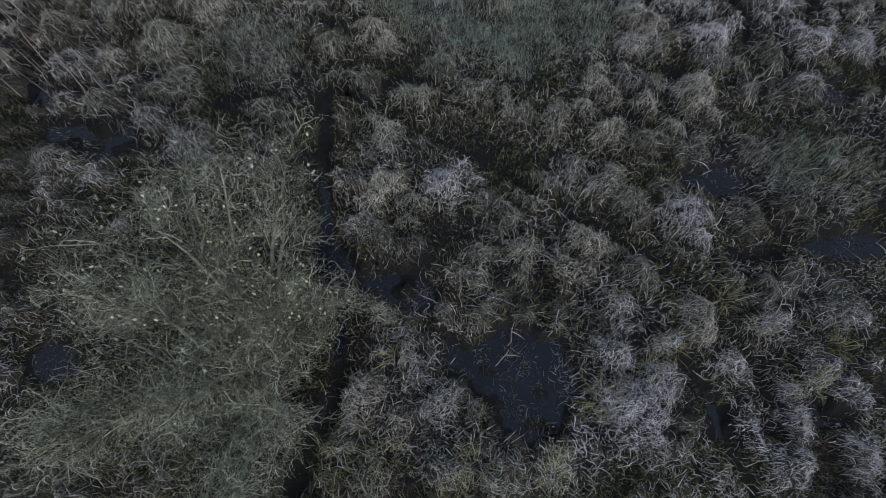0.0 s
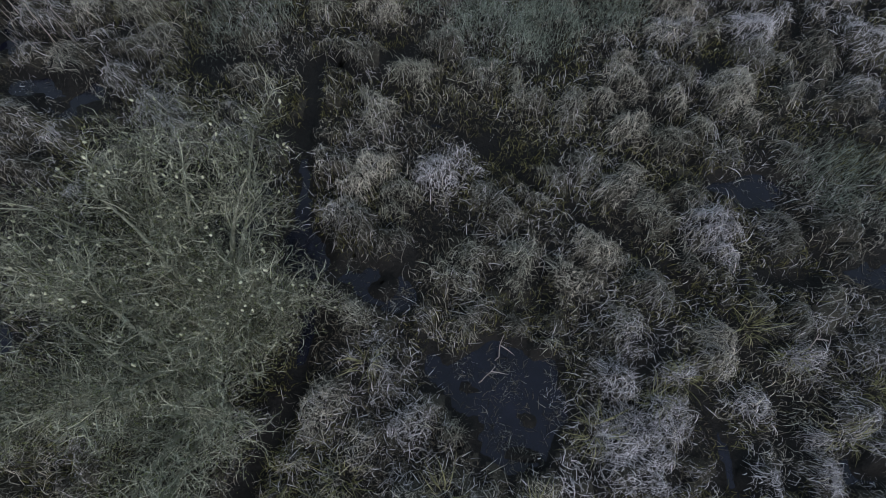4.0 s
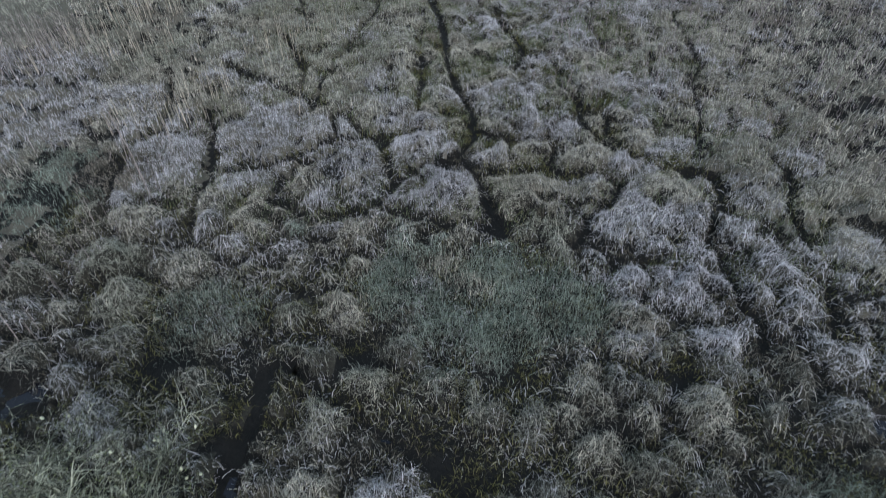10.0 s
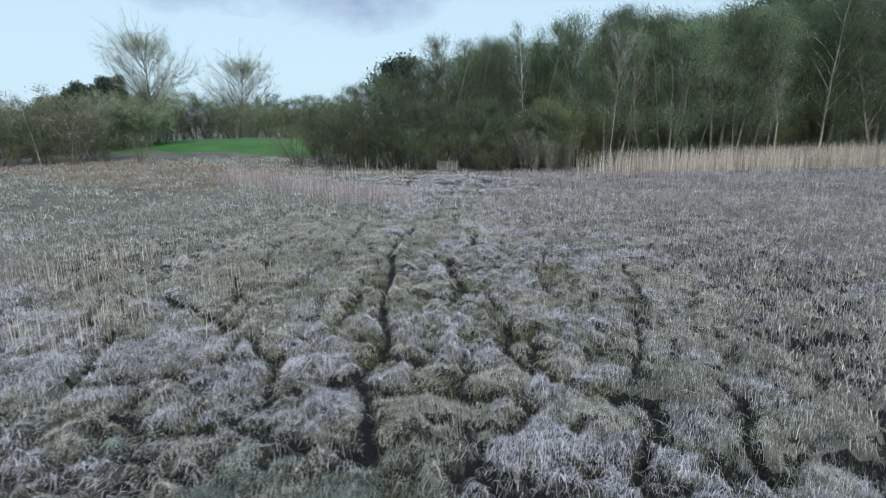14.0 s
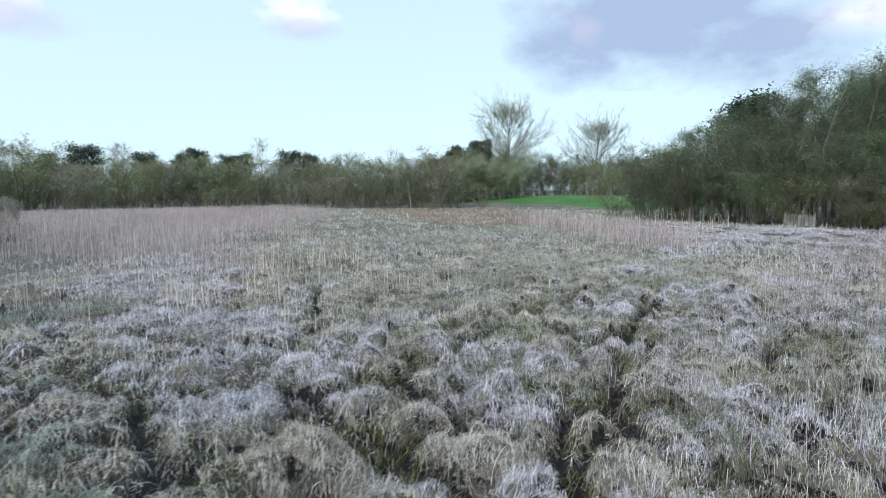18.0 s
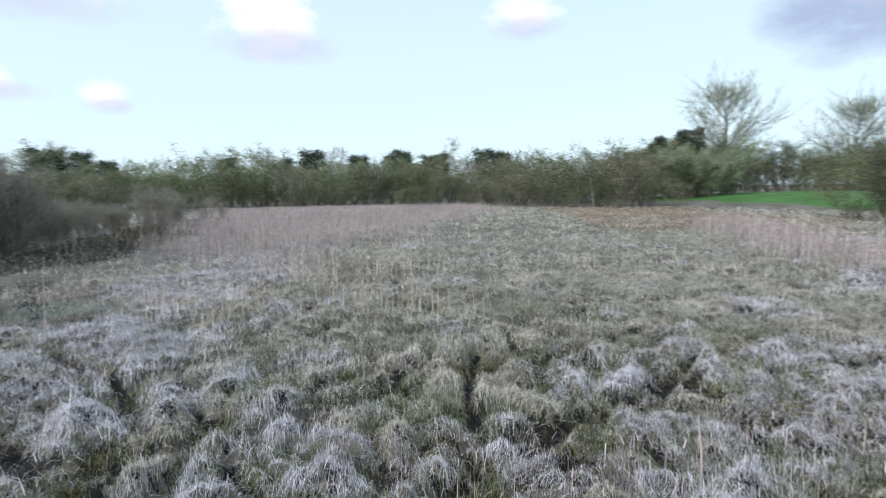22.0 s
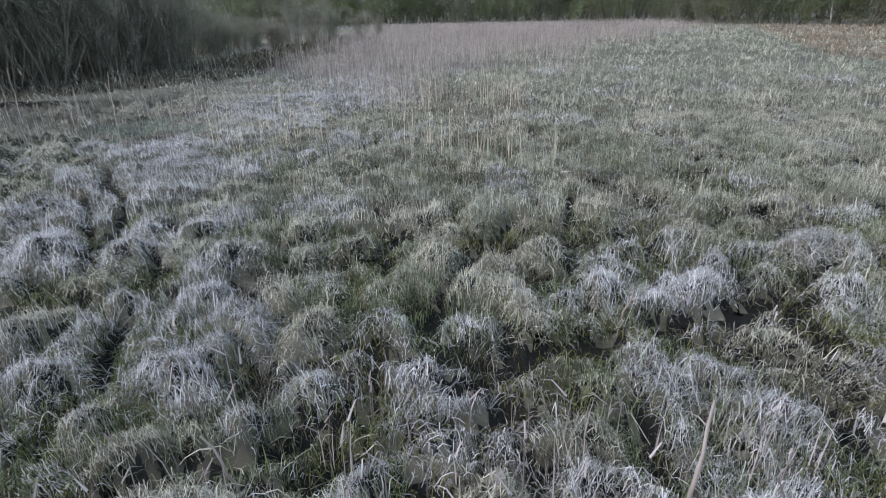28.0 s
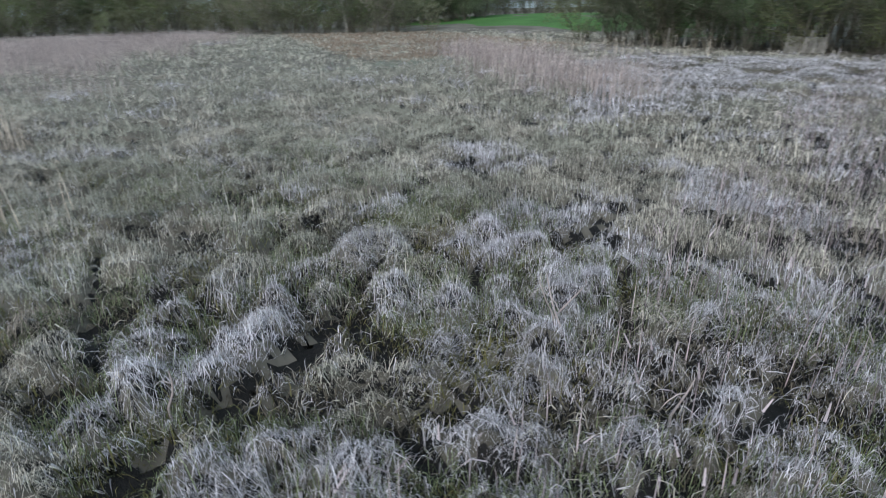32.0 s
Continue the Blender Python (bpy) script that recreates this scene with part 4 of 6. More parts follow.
for (ax, bx, ay, by), test, dense, wide, points, size in ZONES:
    n = int(dense * (bx - ax) * (by - ay))
    x, y = rng.uniform(ax, bx, n), rng.uniform(ay, by, n)
    h = ground_at(x, y)
    wading = (pool_gap(x, y) > 0) & (waves(x, y, 87, 0.5) > 0.1)
    on = test(x, y) & ((pool_gap(x, y) < 0.05) | wading) & (line_gap(x, y) < 0) & (rng.rand(n) < 0.2 * wading + 0.4 * (blob(x, y, GREEN) > 0.5) + np.where(y < 8.5, np.clip((h - 0.04) / 0.13, 0.06, 1) ** 1.3, np.clip((h - 0.035) / (0.08 * np.interp(y, [16, 24], [1, 0.5])), np.interp(y, [15, 21], [0.03, 0.2]), 1)))
    x, y = x[on], y[on]
    z = None
    if size > 0.22:  # where the sheet lies flat the tussocks stand on it as heaps of blades
        near_one = [tree.find((a, b, 0)) for a, b in zip(x, y)]
        share = np.array([f[2] for f in near_one]) / spot[[f[1] for f in near_one]]
        flat = 1 - np.clip(np.minimum(np.minimum(x - X0, X1 - x), Y1 - y) / 1.6, 0, 1)
        z = ground_at(x, y) + 0.20 * flat * np.clip(1 - share ** 2, 0, 1)
        some = (share < 0.95) | (rng.rand(len(x)) > 0.85 * flat)
        x, y, z = x[some], y[some], z[some]
    here = species_of(x, y)
    lush = here[3] > 0.6
    slope = np.stack([ground_at(x - 0.09, y) - ground_at(x + 0.09, y), ground_at(x, y - 0.09) - ground_at(x, y + 0.09)], 1) / 0.18
    steep = np.linalg.norm(slope, axis=1, keepdims=True)
    comb = slope / (steep + 1e-6) * np.clip(1.6 * steep, 0, 1.1) * np.where(y > 8.5, 0.4, 0.3)[:, None] + np.where(y > 8.5, 0.7, 0.35)[:, None] * np.stack([waves(x, y, 31, 1.1), waves(x, y, 32, 1.1)], 1)
    length = size * (1 + 0.3 * waves(x, y, 33, 0.6)) * (1 + 0.5 * (rng.rand(len(x)) < 0.1))
    pts, side, who = sedge(rng, x, y, np.full(len(x), 0.01), length, 1, points=points, upright=np.where(y > 8.5, np.where(in_front(x, y), 0.26, np.interp(y, [10, 16], [0.4, 0.5])), np.where(lush, 0.45, 0.2)), base=z, comb=comb, mess=1.3, bend=0.4 if ay > 8 else 0.75)
    mine = owner(x, y)
    here[tuft_kind[mine], np.arange(len(x))] += np.where(size > 0.22, 0.25, np.where((y < 8.5) | (mine < len(PLACED)), 0.5, 0.32))
    sort = (here + rng.gumbel(0, 0.13, (6, len(x)))).argmax(0)
    width = wide * np.where(rng.rand(len(x)) < (0.22 if ay < 8 else 0.08), rng.uniform(1.3, 2.2, len(x)), rng.uniform(0.45, 1.15, len(x)))
    if test in (by_pool, in_front):
        own = np.hypot(x - tx[mine], y - ty[mine]) < 1.05 * spot[mine] + 0.06
        for n in np.unique(mine[own]):
            p = np.nonzero((mine == n) & own)[0]
            if len(p) < 25:
                own[p] = False
                continue
            foot = np.array([tx[n], ty[n], float(ground_at(tx[n], ty[n]))])
            p = p[np.argsort(sort[p], kind="stable")]
            stool = np.array([(k * spot[n] / 4 * math.cos(a), k * spot[n] / 4 * math.sin(a)) for k in range(4) for a in np.arange(12) * math.pi / 6])
            sz = ground_at(stool[:, 0] + tx[n], stool[:, 1] + ty[n]) + 0.004 - foot[2]
            ring = np.array([(12 * k + a, 12 * k + (a + 1) % 12, 12 * k + 12 + (a + 1) % 12) for k in range(3) for a in range(12)] + [(12 * k + a, 12 * k + 12 + (a + 1) % 12, 12 * k + 12 + a) for k in range(3) for a in range(12)])
            most = int(np.bincount(sort[p], minlength=6).argmax())
            ob = new("sedge_tussock")
            ob.location = foot
            part("root_stool", mesh_of("root_stool", np.column_stack([stool, sz]), ring, [M_MUD], smooth=True), ob, "dark peaty root stool")
            live = np.isin(sort[p], (2, 3))
            for name, q, word in (("dead_foliage", p[~live], "dry dead blades"), ("green_foliage", p[live], "fresh olive-green blades")):
                if len(q):
                    v, t = ribbons(pts[q] - foot, side[q], width[q])
                    tagged(part(name, mesh_of(name, v, t, [k[1] for k in SPECIES], np.repeat(sort[q], len(t) // len(q))), ob, word), kind="stuff")
            look_word = ("bleached grey-lilac", "straw-coloured", "olive-green", "blue-green", "brown decayed", "dark wet")[most]
            size_word = "large " if spot[n] > 0.38 else "small " if spot[n] < 0.22 else ""
            if test is by_pool:
                tagged(ob, size_word + look_word + " sedge tussock with tangled blades on wet peat", "tussock", "tussocks round the pools")
            else:
                tagged(ob, size_word + look_word + " sedge tussock with drooping blades beside dark clefts", "tussock", "tussocks among the clefts")
        rest = ~own
        pts, side, sort, width = pts[rest], side[rest], sort[rest], width[rest]
    for k in range(6):
        p = sort == k
        if p.any():
            heaps[k].put(*ribbons(pts[p], side[p], width[p]))
for heap, (name, mat, label) in zip(heaps, SPECIES):
    tagged(new(name, heap.mesh(name, [mat])), label, "marsh grass", kind="stuff")

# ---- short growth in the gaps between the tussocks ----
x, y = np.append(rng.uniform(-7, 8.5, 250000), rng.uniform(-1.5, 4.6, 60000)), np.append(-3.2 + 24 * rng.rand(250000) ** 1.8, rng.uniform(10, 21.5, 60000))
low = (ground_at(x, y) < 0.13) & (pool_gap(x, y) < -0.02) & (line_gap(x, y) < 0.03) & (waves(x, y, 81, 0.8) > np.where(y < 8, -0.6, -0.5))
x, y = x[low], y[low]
pts, side, who = sedge(rng, x, y, np.full(len(x), 0.03), np.full(len(x), 0.15), 1, points=3, upright=0.2, mess=2.0, bend=0.4)
mossy = waves(x, y, 82, 1.5) + 0.8 * blob(x, y, [(1.7, 4.1, 1.1), (2.7, 4.2, 0.7), (0.9, 4.3, 0.7), (3.0, 2.4, 0.6), (5.2, 10.6, 0.7), (-1.6, 5.2, 1.0), (-3.0, 4.8, 0.8), (2.9, 1.7, 0.6), (-0.4, 3.9, 0.6)]) + rng.normal(0, 0.3, len(x))
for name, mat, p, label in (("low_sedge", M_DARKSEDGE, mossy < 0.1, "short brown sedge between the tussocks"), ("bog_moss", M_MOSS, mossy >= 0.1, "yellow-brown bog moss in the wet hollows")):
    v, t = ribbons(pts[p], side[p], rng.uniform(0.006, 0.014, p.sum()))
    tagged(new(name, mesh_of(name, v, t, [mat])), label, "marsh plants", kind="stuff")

# drowned and floating strands in the pools
x, y = rng.uniform(-6.4, 7.5, 26000), rng.uniform(-2.5, 6.3, 26000)
some = (pool_gap(x, y) > -0.04) & (waves(x, y, 88, 0.45) > -0.45)
x, y = x[some], y[some]
pts, side, who = sedge(rng, x, y, np.full(len(x), 0.05), np.full(len(x), 0.16), 1, points=4, mess=3.0, bend=0.8, base=np.full(len(x), -0.045))
pts[:, :, 2] = -0.04 + 0.28 * (pts[:, :, 2] - pts[:, :1, 2]) * (rng.rand(len(x)) < 0.25)[:, None] + 0.006 * np.arange(4)[None]
v, t = ribbons(pts, side, rng.uniform(0.004, 0.008, len(x)))
tagged(new("drowned_sedge", mesh_of("drowned_sedge", v, t, [M_DARKSEDGE])), "dark sodden strands of sedge floating in the pools", "dead grass", kind="stuff")

# a close sward of fine blue-green grass in the dips
x, y = rng.uniform(-3.5, 6.5, 120000), rng.uniform(2.8, 9, 120000)
some = (blob(x, y, GREEN) + 0.25 * waves(x, y, 84, 0.9) + rng.normal(0, 0.2, len(x)) > 1.0) & (pool_gap(x, y) < -0.05) & (line_gap(x, y) < 0)
x, y = x[some], y[some]
pts, side, who = sedge(rng, x, y, np.full(len(x), 0.03), np.full(len(x), 0.22), 1, points=3, upright=0.3, mess=2.0, bend=0.35)
v, t = ribbons(pts, side, rng.uniform(0.005, 0.009, len(x)))
tagged(new("green_grass", mesh_of("green_grass", v, t, [M_GREEN])), "close sward of fine blue-green marsh grass", "marsh grass", kind="stuff")

# loose strands of last year's leaf blown over everything
x, y = rng.uniform(-6, 7.5, 95000), -3 + 25 * rng.rand(95000) ** 1.8
some = (pool_gap(x, y) < -0.03) & (line_gap(x, y) < 0.02) & (waves(x, y, 85, 1.1) > -0.35)
x, y = x[some], y[some]
pts, side, who = sedge(rng, x, y, np.full(len(x), 0.05), np.full(len(x), 0.20), 1, points=4, mess=3.0, bend=0.7)
sort = (waves(x, y, 86, 1.5) + rng.normal(0, 0.6, len(x)) > 0).astype(int)
for name, mat, p in (("straw_litter", M_STRAW, sort == 0), ("bleached_litter", M_PALE, sort == 1)):
    v, t = ribbons(pts[p], side[p], rng.uniform(0.005, 0.0105, p.sum()))
    tagged(new(name, mesh_of(name, v, t, [mat])), "loose curled strands of dead sedge lying over the tussocks", "dead grass", kind="stuff")

# fresh green shoots that stand up out of the clefts
x, y = np.append(rng.uniform(-6, 7, 60000), rng.uniform(-1.5, 4.6, 45000)), np.append(rng.uniform(7.5, 22, 60000), rng.uniform(12, 21.5, 45000))
some = (ground_at(x, y) < 0.14) & (waves(x, y, 83, 1.6) > -0.25) & (line_gap(x, y) < 0)
x, y = x[some], y[some]
pts, side, who = sedge(rng, x, y, np.full(len(x), 0.03), np.full(len(x), 0.2), 1, points=3, upright=0.45, mess=2.0)
v, t = ribbons(pts, side, rng.uniform(0.005, 0.009, len(x)))
tagged(new("green_shoots", mesh_of("green_shoots", v, t, [M_SHOOT])), "fresh green shoots standing in the clefts between tussocks", "marsh plants", kind="stuff")

# ---- the wider marsh: shorter, denser sedge and standing dead reed ----


def scatter(rng, n, x0, x1, y0, y1):
    return rng.uniform(x0, x1, n), rng.uniform(y0, y1, n)


def stand(rng, x, y, z, height, wide, lean=0.12, points=3):
    """Upright stalks or blades, a little bent."""
    n = len(x)
    a = rng.uniform(0, 2 * np.pi, n)
    d = np.stack([np.cos(a), np.sin(a)], 1) * (np.abs(rng.normal(0, lean, n)) * height)[:, None]
    u = np.linspace(0, 1, points)
    pts = np.stack([x[:, None] + d[:, :1] * u ** 1.6, y[:, None] + d[:, 1:] * u ** 1.6, z[:, None] - 0.03 + height[:, None] * u], -1)
    b = rng.uniform(0, np.pi, n)
    side = np.stack([np.cos(b), np.sin(b), np.zeros(n)], 1)
    return ribbons(pts, side, wide)


def basin(x, y):
    """True inside the open marsh, between the woods, the thicket and the far trees."""
    top = np.where(x < -18, 66, 50 + 0.45 * np.clip(x - 7, 0, 60))
    return (y < top) & (x > -84 + 0.9 * np.clip(y - 20, 0, 60)) & (y > -10) & (x < 45)


def far_tufts(name, mat, seed, n, box, test, size, wide, label):
    r = np.random.RandomState(seed)
    x, y = scatter(r, n, *box)
    ok = test(x, y) & basin(x, y) & ~((np.abs(x - 1) < 9 + 0.5 * (y + 4)) & (np.abs(x) < 18) & (y < 37) & (y > -4))
    x, y = x[ok], y[ok]
    far = np.hypot(x - 5, y - 12)
    grow = 1 + far / 45
    count = 11
    pts, side, who = sedge(r, x, y, 0.28 * grow, size * r.uniform(0.7, 1.3, len(x)), count, points=3, upright=0.25, base=0.12 + rise(x, y))
    v, t = ribbons(pts, side, wide * np.clip(far[who] / 40, 0.35, 1.4) * r.uniform(0.6, 1.4, len(who)))
    ob = new(name, mesh_of(name, v, t, [mat]))
    return tagged(ob, label, "marsh grass", kind="stuff")


BOX = (-80, 44, -8, 74)
far_tufts("lilac_sedge", M_LILAC, 41, 15000, BOX, lambda x, y: (waves(x, y, 51, 9) + 0.9 * np.clip((x + 10) / 8, -1, 1) * (y > 20) + 0.8 * blob(x, y, PALE) > 0.25), 0.38, 0.05, "bleached grey-lilac sedge across the open marsh")
far_tufts("olive_sedge", M_OLIVE, 42, 14000, BOX, lambda x, y: (waves(x, y, 51, 9) + 0.9 * np.clip((x + 10) / 8, -1, 1) * (y > 20) < 0.35), 0.36, 0.05, "olive and straw sedge across the open marsh")
far_tufts("straw_sedge", M_STRAW, 43, 11000, BOX, lambda x, y: waves(x, y, 52, 6) > -0.2, 0.36, 0.05, "straw-coloured dead sedge across the open marsh")
far_tufts("rusty_sedge", M_RUST, 44, 7000, (-70, -18, 34, 72), lambda x, y: np.abs(y - 46 + 0.4 * (x + 30)) < 9, 0.4, 0.035, "rusty brown sedge at the far side of the marsh")


def reedbed(name, mat, seed, n, box, test, low, high, wide, label):
    """Standing dead reed: a stalk and, on some, a drooping plume or leaf."""
    r = np.random.RandomState(seed)
    x, y = scatter(r, n, *box)
    ok = test(x, y)
    x, y = x[ok], y[ok]
    far = np.hypot(x - 5, y - 12)
    h = r.uniform(low, high, len(x))
    z = np.asarray(ground_at(x, y), float)
    heap = Heap()
    w = wide * (1 + far / 30)
    heap.put(*stand(r, x, y, z, h, w, lean=0.10))
    some = r.rand(len(x)) < 0.55
    top = np.stack([x, y, z + h * 0.72], 1)[some]
    a = r.uniform(0, 2 * np.pi, len(top))
    reach = r.uniform(0.08, 0.22, len(top))
    u = np.array([0, 0.5, 1.0])
    pts = top[:, None] + np.stack([np.cos(a)[:, None] * reach[:, None] * u, np.sin(a)[:, None] * reach[:, None] * u, 0.22 * u[None] * (1.1 - u[None]) + 0 * a[:, None]], -1)
    side = np.stack([-np.sin(a), np.cos(a), 0 * a], 1)
    heap.put(*ribbons(pts, side, w[some] * 1.3))
    ob = new(name, heap.mesh(name, [mat]))
    return tagged(ob, label, "reed", kind="stuff")


def west_reeds(x, y):
    edge = 12.6 + 0.08 * (x + 12) + 1.6 * waves(x, y, 61, 5) + 1.2 * waves(x, y, 62, 1.7)
    fade = np.clip((15.5 + 0.62 * (-x - 9) - y) / 8 + 0.5 * waves(x, y, 67, 4), 0, 1) * np.clip((-3.6 - x) / 7, 0, 1)
    return (y > edge - 1.8 - 0.10 * np.clip(-x - 12, 0, 40)) & (np.modf(np.abs(x * 7.13 + y * 3.77))[0] < fade ** 1.9) & basin(x, y) & (y > 7.5)


def north_reeds(x, y):
    d = np.abs(y - 36 + 0.55 * (x + 12)) / (3.4 + 1.4 * waves(x, y, 63, 4))
    return (x > -21) & (x < -2.5) & (np.modf(np.abs(x * 6.17 + y * 4.31))[0] < 1.4 * (1 - d) * np.clip((-2.5 - x) / 3, 0, 1)) & basin(x, y)


def east_reeds(x, y):
    return (x > 1.2 + 0.10 * (24 - y) + 1.5 * waves(x, y, 64, 5)) & (y > 13 + 0.9 * waves(x, y, 65, 4) - 0.6 * np.clip(x - 4, 0, 5)) & (y < 50) & basin(x, y)


reedbed("reed_bed", M_REED, 71, 85000, (-60, -4, 6, 44), west_reeds, 0.5, 1.1, 0.008, "pinkish-buff dead reed standing thinly over the marsh")
reedbed("reed_bed", M_REED, 72, 14000, (-21, -2.5, 26, 46), north_reeds, 0.6, 1.2, 0.014, "pale dead reed in a belt across the marsh")
reedbed("reed_stubble", M_STUBBLE, 73, 42000, (0, 44, 8, 52), east_reeds, 0.3, 0.65, 0.010, "broken lilac-buff reed stubble among sedge")
reedbed("reed_bed", M_REEDTAN, 74, 34000, (6, 50, 46, 70), lambda x, y: (y > 46.8 + 0.42 * (x - 7) + 0.7 * waves(x, y, 60, 5)) & (y < 53.5 + 0.42 * (x - 7)) & (np.modf(np.abs(x * 5.31 + y * 9.17))[0] < np.clip((x - 6 + 1.2 * waves(x, y, 59, 3)) / 7, 0.05, 1)), 1.1, 2.5, 0.013, "tall tan reed along the edge of the wood")
reedbed("reed_stubble", M_REED, 75, 900, (-13, -5, 5, 12.5), lambda x, y: (waves(x, y, 66, 3) > -0.1) & (y < 12 + 0.3 * (x + 5)), 0.4, 1.3, 0.007, "single bleached reed stalks left standing in the sedge")

reedbed("reed_stalks", M_REEDTAN, 79, 1000, (-11.5, -3.6, 10.5, 17.5), lambda x, y: waves(x, y, 57, 2.6) + 0.5 * waves(x, y, 56, 1.0) > 0.15 + 0.25 * np.clip(x + 5.5, 0, 3), 0.45, 1.05, 0.012, "bleached reed stalks standing in loose clumps over the sedge")

FOOT = ([-48, -37, -27, -21, -17, -15.5, -14, -12, -9], [8.5, 6, 4.8, 4.2, 3.0, 1.6, -0.6, -3, -6])  # the thicket's edge
reedbed("reed_bed", M_REEDTAN, 76, 900, (-44, -9, -4, 14), lambda x, y: (y > np.interp(x, *FOOT) - 0.6) & (y < np.interp(x, *FOOT) + 3.5 + waves(x, y, 68, 4)) & (waves(x, y, 69, 2) > -0.2), 0.7, 1.6, 0.013, "bleached reed stalks along the foot of the thicket")
far_tufts("brown_sedge", M_DARKSEDGE, 45, 7000, (-46, -8, -6, 14), lambda x, y: (y > np.interp(x, *FOOT) - 1) & (y < np.interp(x, *FOOT) + 4 + waves(x, y, 70, 3)), 0.5, 0.06, "tall brown sedge along the foot of the thicket")

# ---- trees ----


def bough(rng, base, way, length, bend=0.25, k=4, rise_up=0.0):
    """A wavering line from base along way."""
    pts = [np.array(base, float)]
    d = np.array(way, float)
    for _ in range(k - 1):
        d = d + rng.normal(0, bend, 3) + np.array([0, 0, rise_up])
        d /= np.linalg.norm(d)
        pts.append(pts[-1] + d * length / (k - 1))
    return np.array(pts)


def grow_tree(seed, height, spread, girth, limbs, twigs, start=0.25, up=0.7, leaf_n=0, leaf=0.1, bark=None, foliage=None, twig_mat=None, stems=1, lean=0.05, twig_len=0.22, twig_w=0.02, rise_up=0.08, forks=0, leaf_out=0.05, name="tree"):
    """An Empty with trunk, twigs and crown: stems that taper, limbs round them, twigs on the limbs, small leaves along the twigs."""
    r = np.random.RandomState(seed)
    wood, fine, spots = Heap(), [], []
    for s in range(stems):
        a = r.uniform(0, 2 * np.pi)
        off = 0.0 if stems == 1 else r.uniform(0.05, 0.35)
        tilt = np.array([np.cos(a), np.sin(a), 0]) * (lean if stems == 1 else r.uniform(0.1, 0.45))
        hh = height * (1 if s == 0 else r.uniform(0.65, 1.0))
        trunk = bough(r, (np.cos(a) * off, np.sin(a) * off, -0.1), np.array([0, 0, 1.0]) + tilt, hh, 0.07, 8, 0.05)
        g = girth if stems == 1 else girth * 0.7
        wood.put(*tube(trunk, np.linspace(1, 0.12, 8) * g, 5))
        for _ in range(limbs // stems):
            u = start + (1 - start) * r.rand() ** 0.8
            i = min(int(u * 7), 6)
            base = trunk[i] + (trunk[i + 1] - trunk[i]) * (u * 7 - i)
            b = r.uniform(0, 2 * np.pi)
            shape = np.sin(np.pi * np.clip((u - start) / (1 - start) * 0.85 + 0.15, 0, 1)) * 0.8 + 0.2
            length = spread * shape * r.uniform(0.6, 1.15)
            limb = bough(r, base, (np.cos(b) * (1 - up * 0.6), np.sin(b) * (1 - up * 0.6), up), length, 0.16, 5, rise_up)
            wood.put(*tube(limb[::2], np.linspace(1, 0.25, 3) * g * (0.16 + 0.2 * (1 - u)), 3))
            boughs = [limb]
            for _ in range(forks):
                f = r.randint(1, 4)
                fd = (limb[f + 1] - limb[f]) / np.linalg.norm(limb[f + 1] - limb[f]) + r.normal(0, 0.45, 3)
                boughs.append(bough(r, limb[f], fd / np.linalg.norm(fd), length * r.uniform(0.35, 0.6), 0.18, 5, rise_up))
                wood.put(*tube(boughs[-1][::2], np.linspace(1, 0.3, 3) * g * 0.13, 3))
            for _ in range(twigs):
                limb = boughs[r.randint(len(boughs))]
                w = r.uniform(0.2, 1.0)
                j = min(int(w * 4), 3)
                tb = limb[j] + (limb[j + 1] - limb[j]) * (w * 4 - j)
                td = limb[j + 1] - limb[j]
                td = td / np.linalg.norm(td) + r.normal(0, 0.55, 3) + np.array([0, 0, rise_up * 2])
                tl = twig_len * height * r.uniform(0.4, 1.0)
                line = bough(r, tb, td / np.linalg.norm(td), tl * 0.6, 0.2, 3, rise_up)
                fine.append(line[[0, 2]])
                for _ in range(leaf_n):
                    f = r.uniform(0.15, 1.0) * 2
                    jj = min(int(f), 1)
                    spots.append(line[jj] + (line[jj + 1] - line[jj]) * (f - jj) + r.normal(0, leaf_out * twig_len * height, 3))
    root = new(name)
    part("trunk", wood.mesh("trunk", [bark], True), root)
    fine = np.array(fine)
    sd = r.normal(size=(len(fine), 3))
    sd /= np.linalg.norm(sd, axis=1, keepdims=True)
    v, t = ribbons(np.stack([fine[:, 0], fine[:, 1]], 1), sd, np.full(len(fine), twig_w))
    tagged(part("branchwork", mesh_of("branchwork", v, t, [twig_mat or bark]), root), kind="stuff")
    if spots:
        v, t = leaves(r, np.array(spots), leaf)
        tagged(part("crown", mesh_of("crown", v, t, [foliage]), root), kind="stuff")
    return root


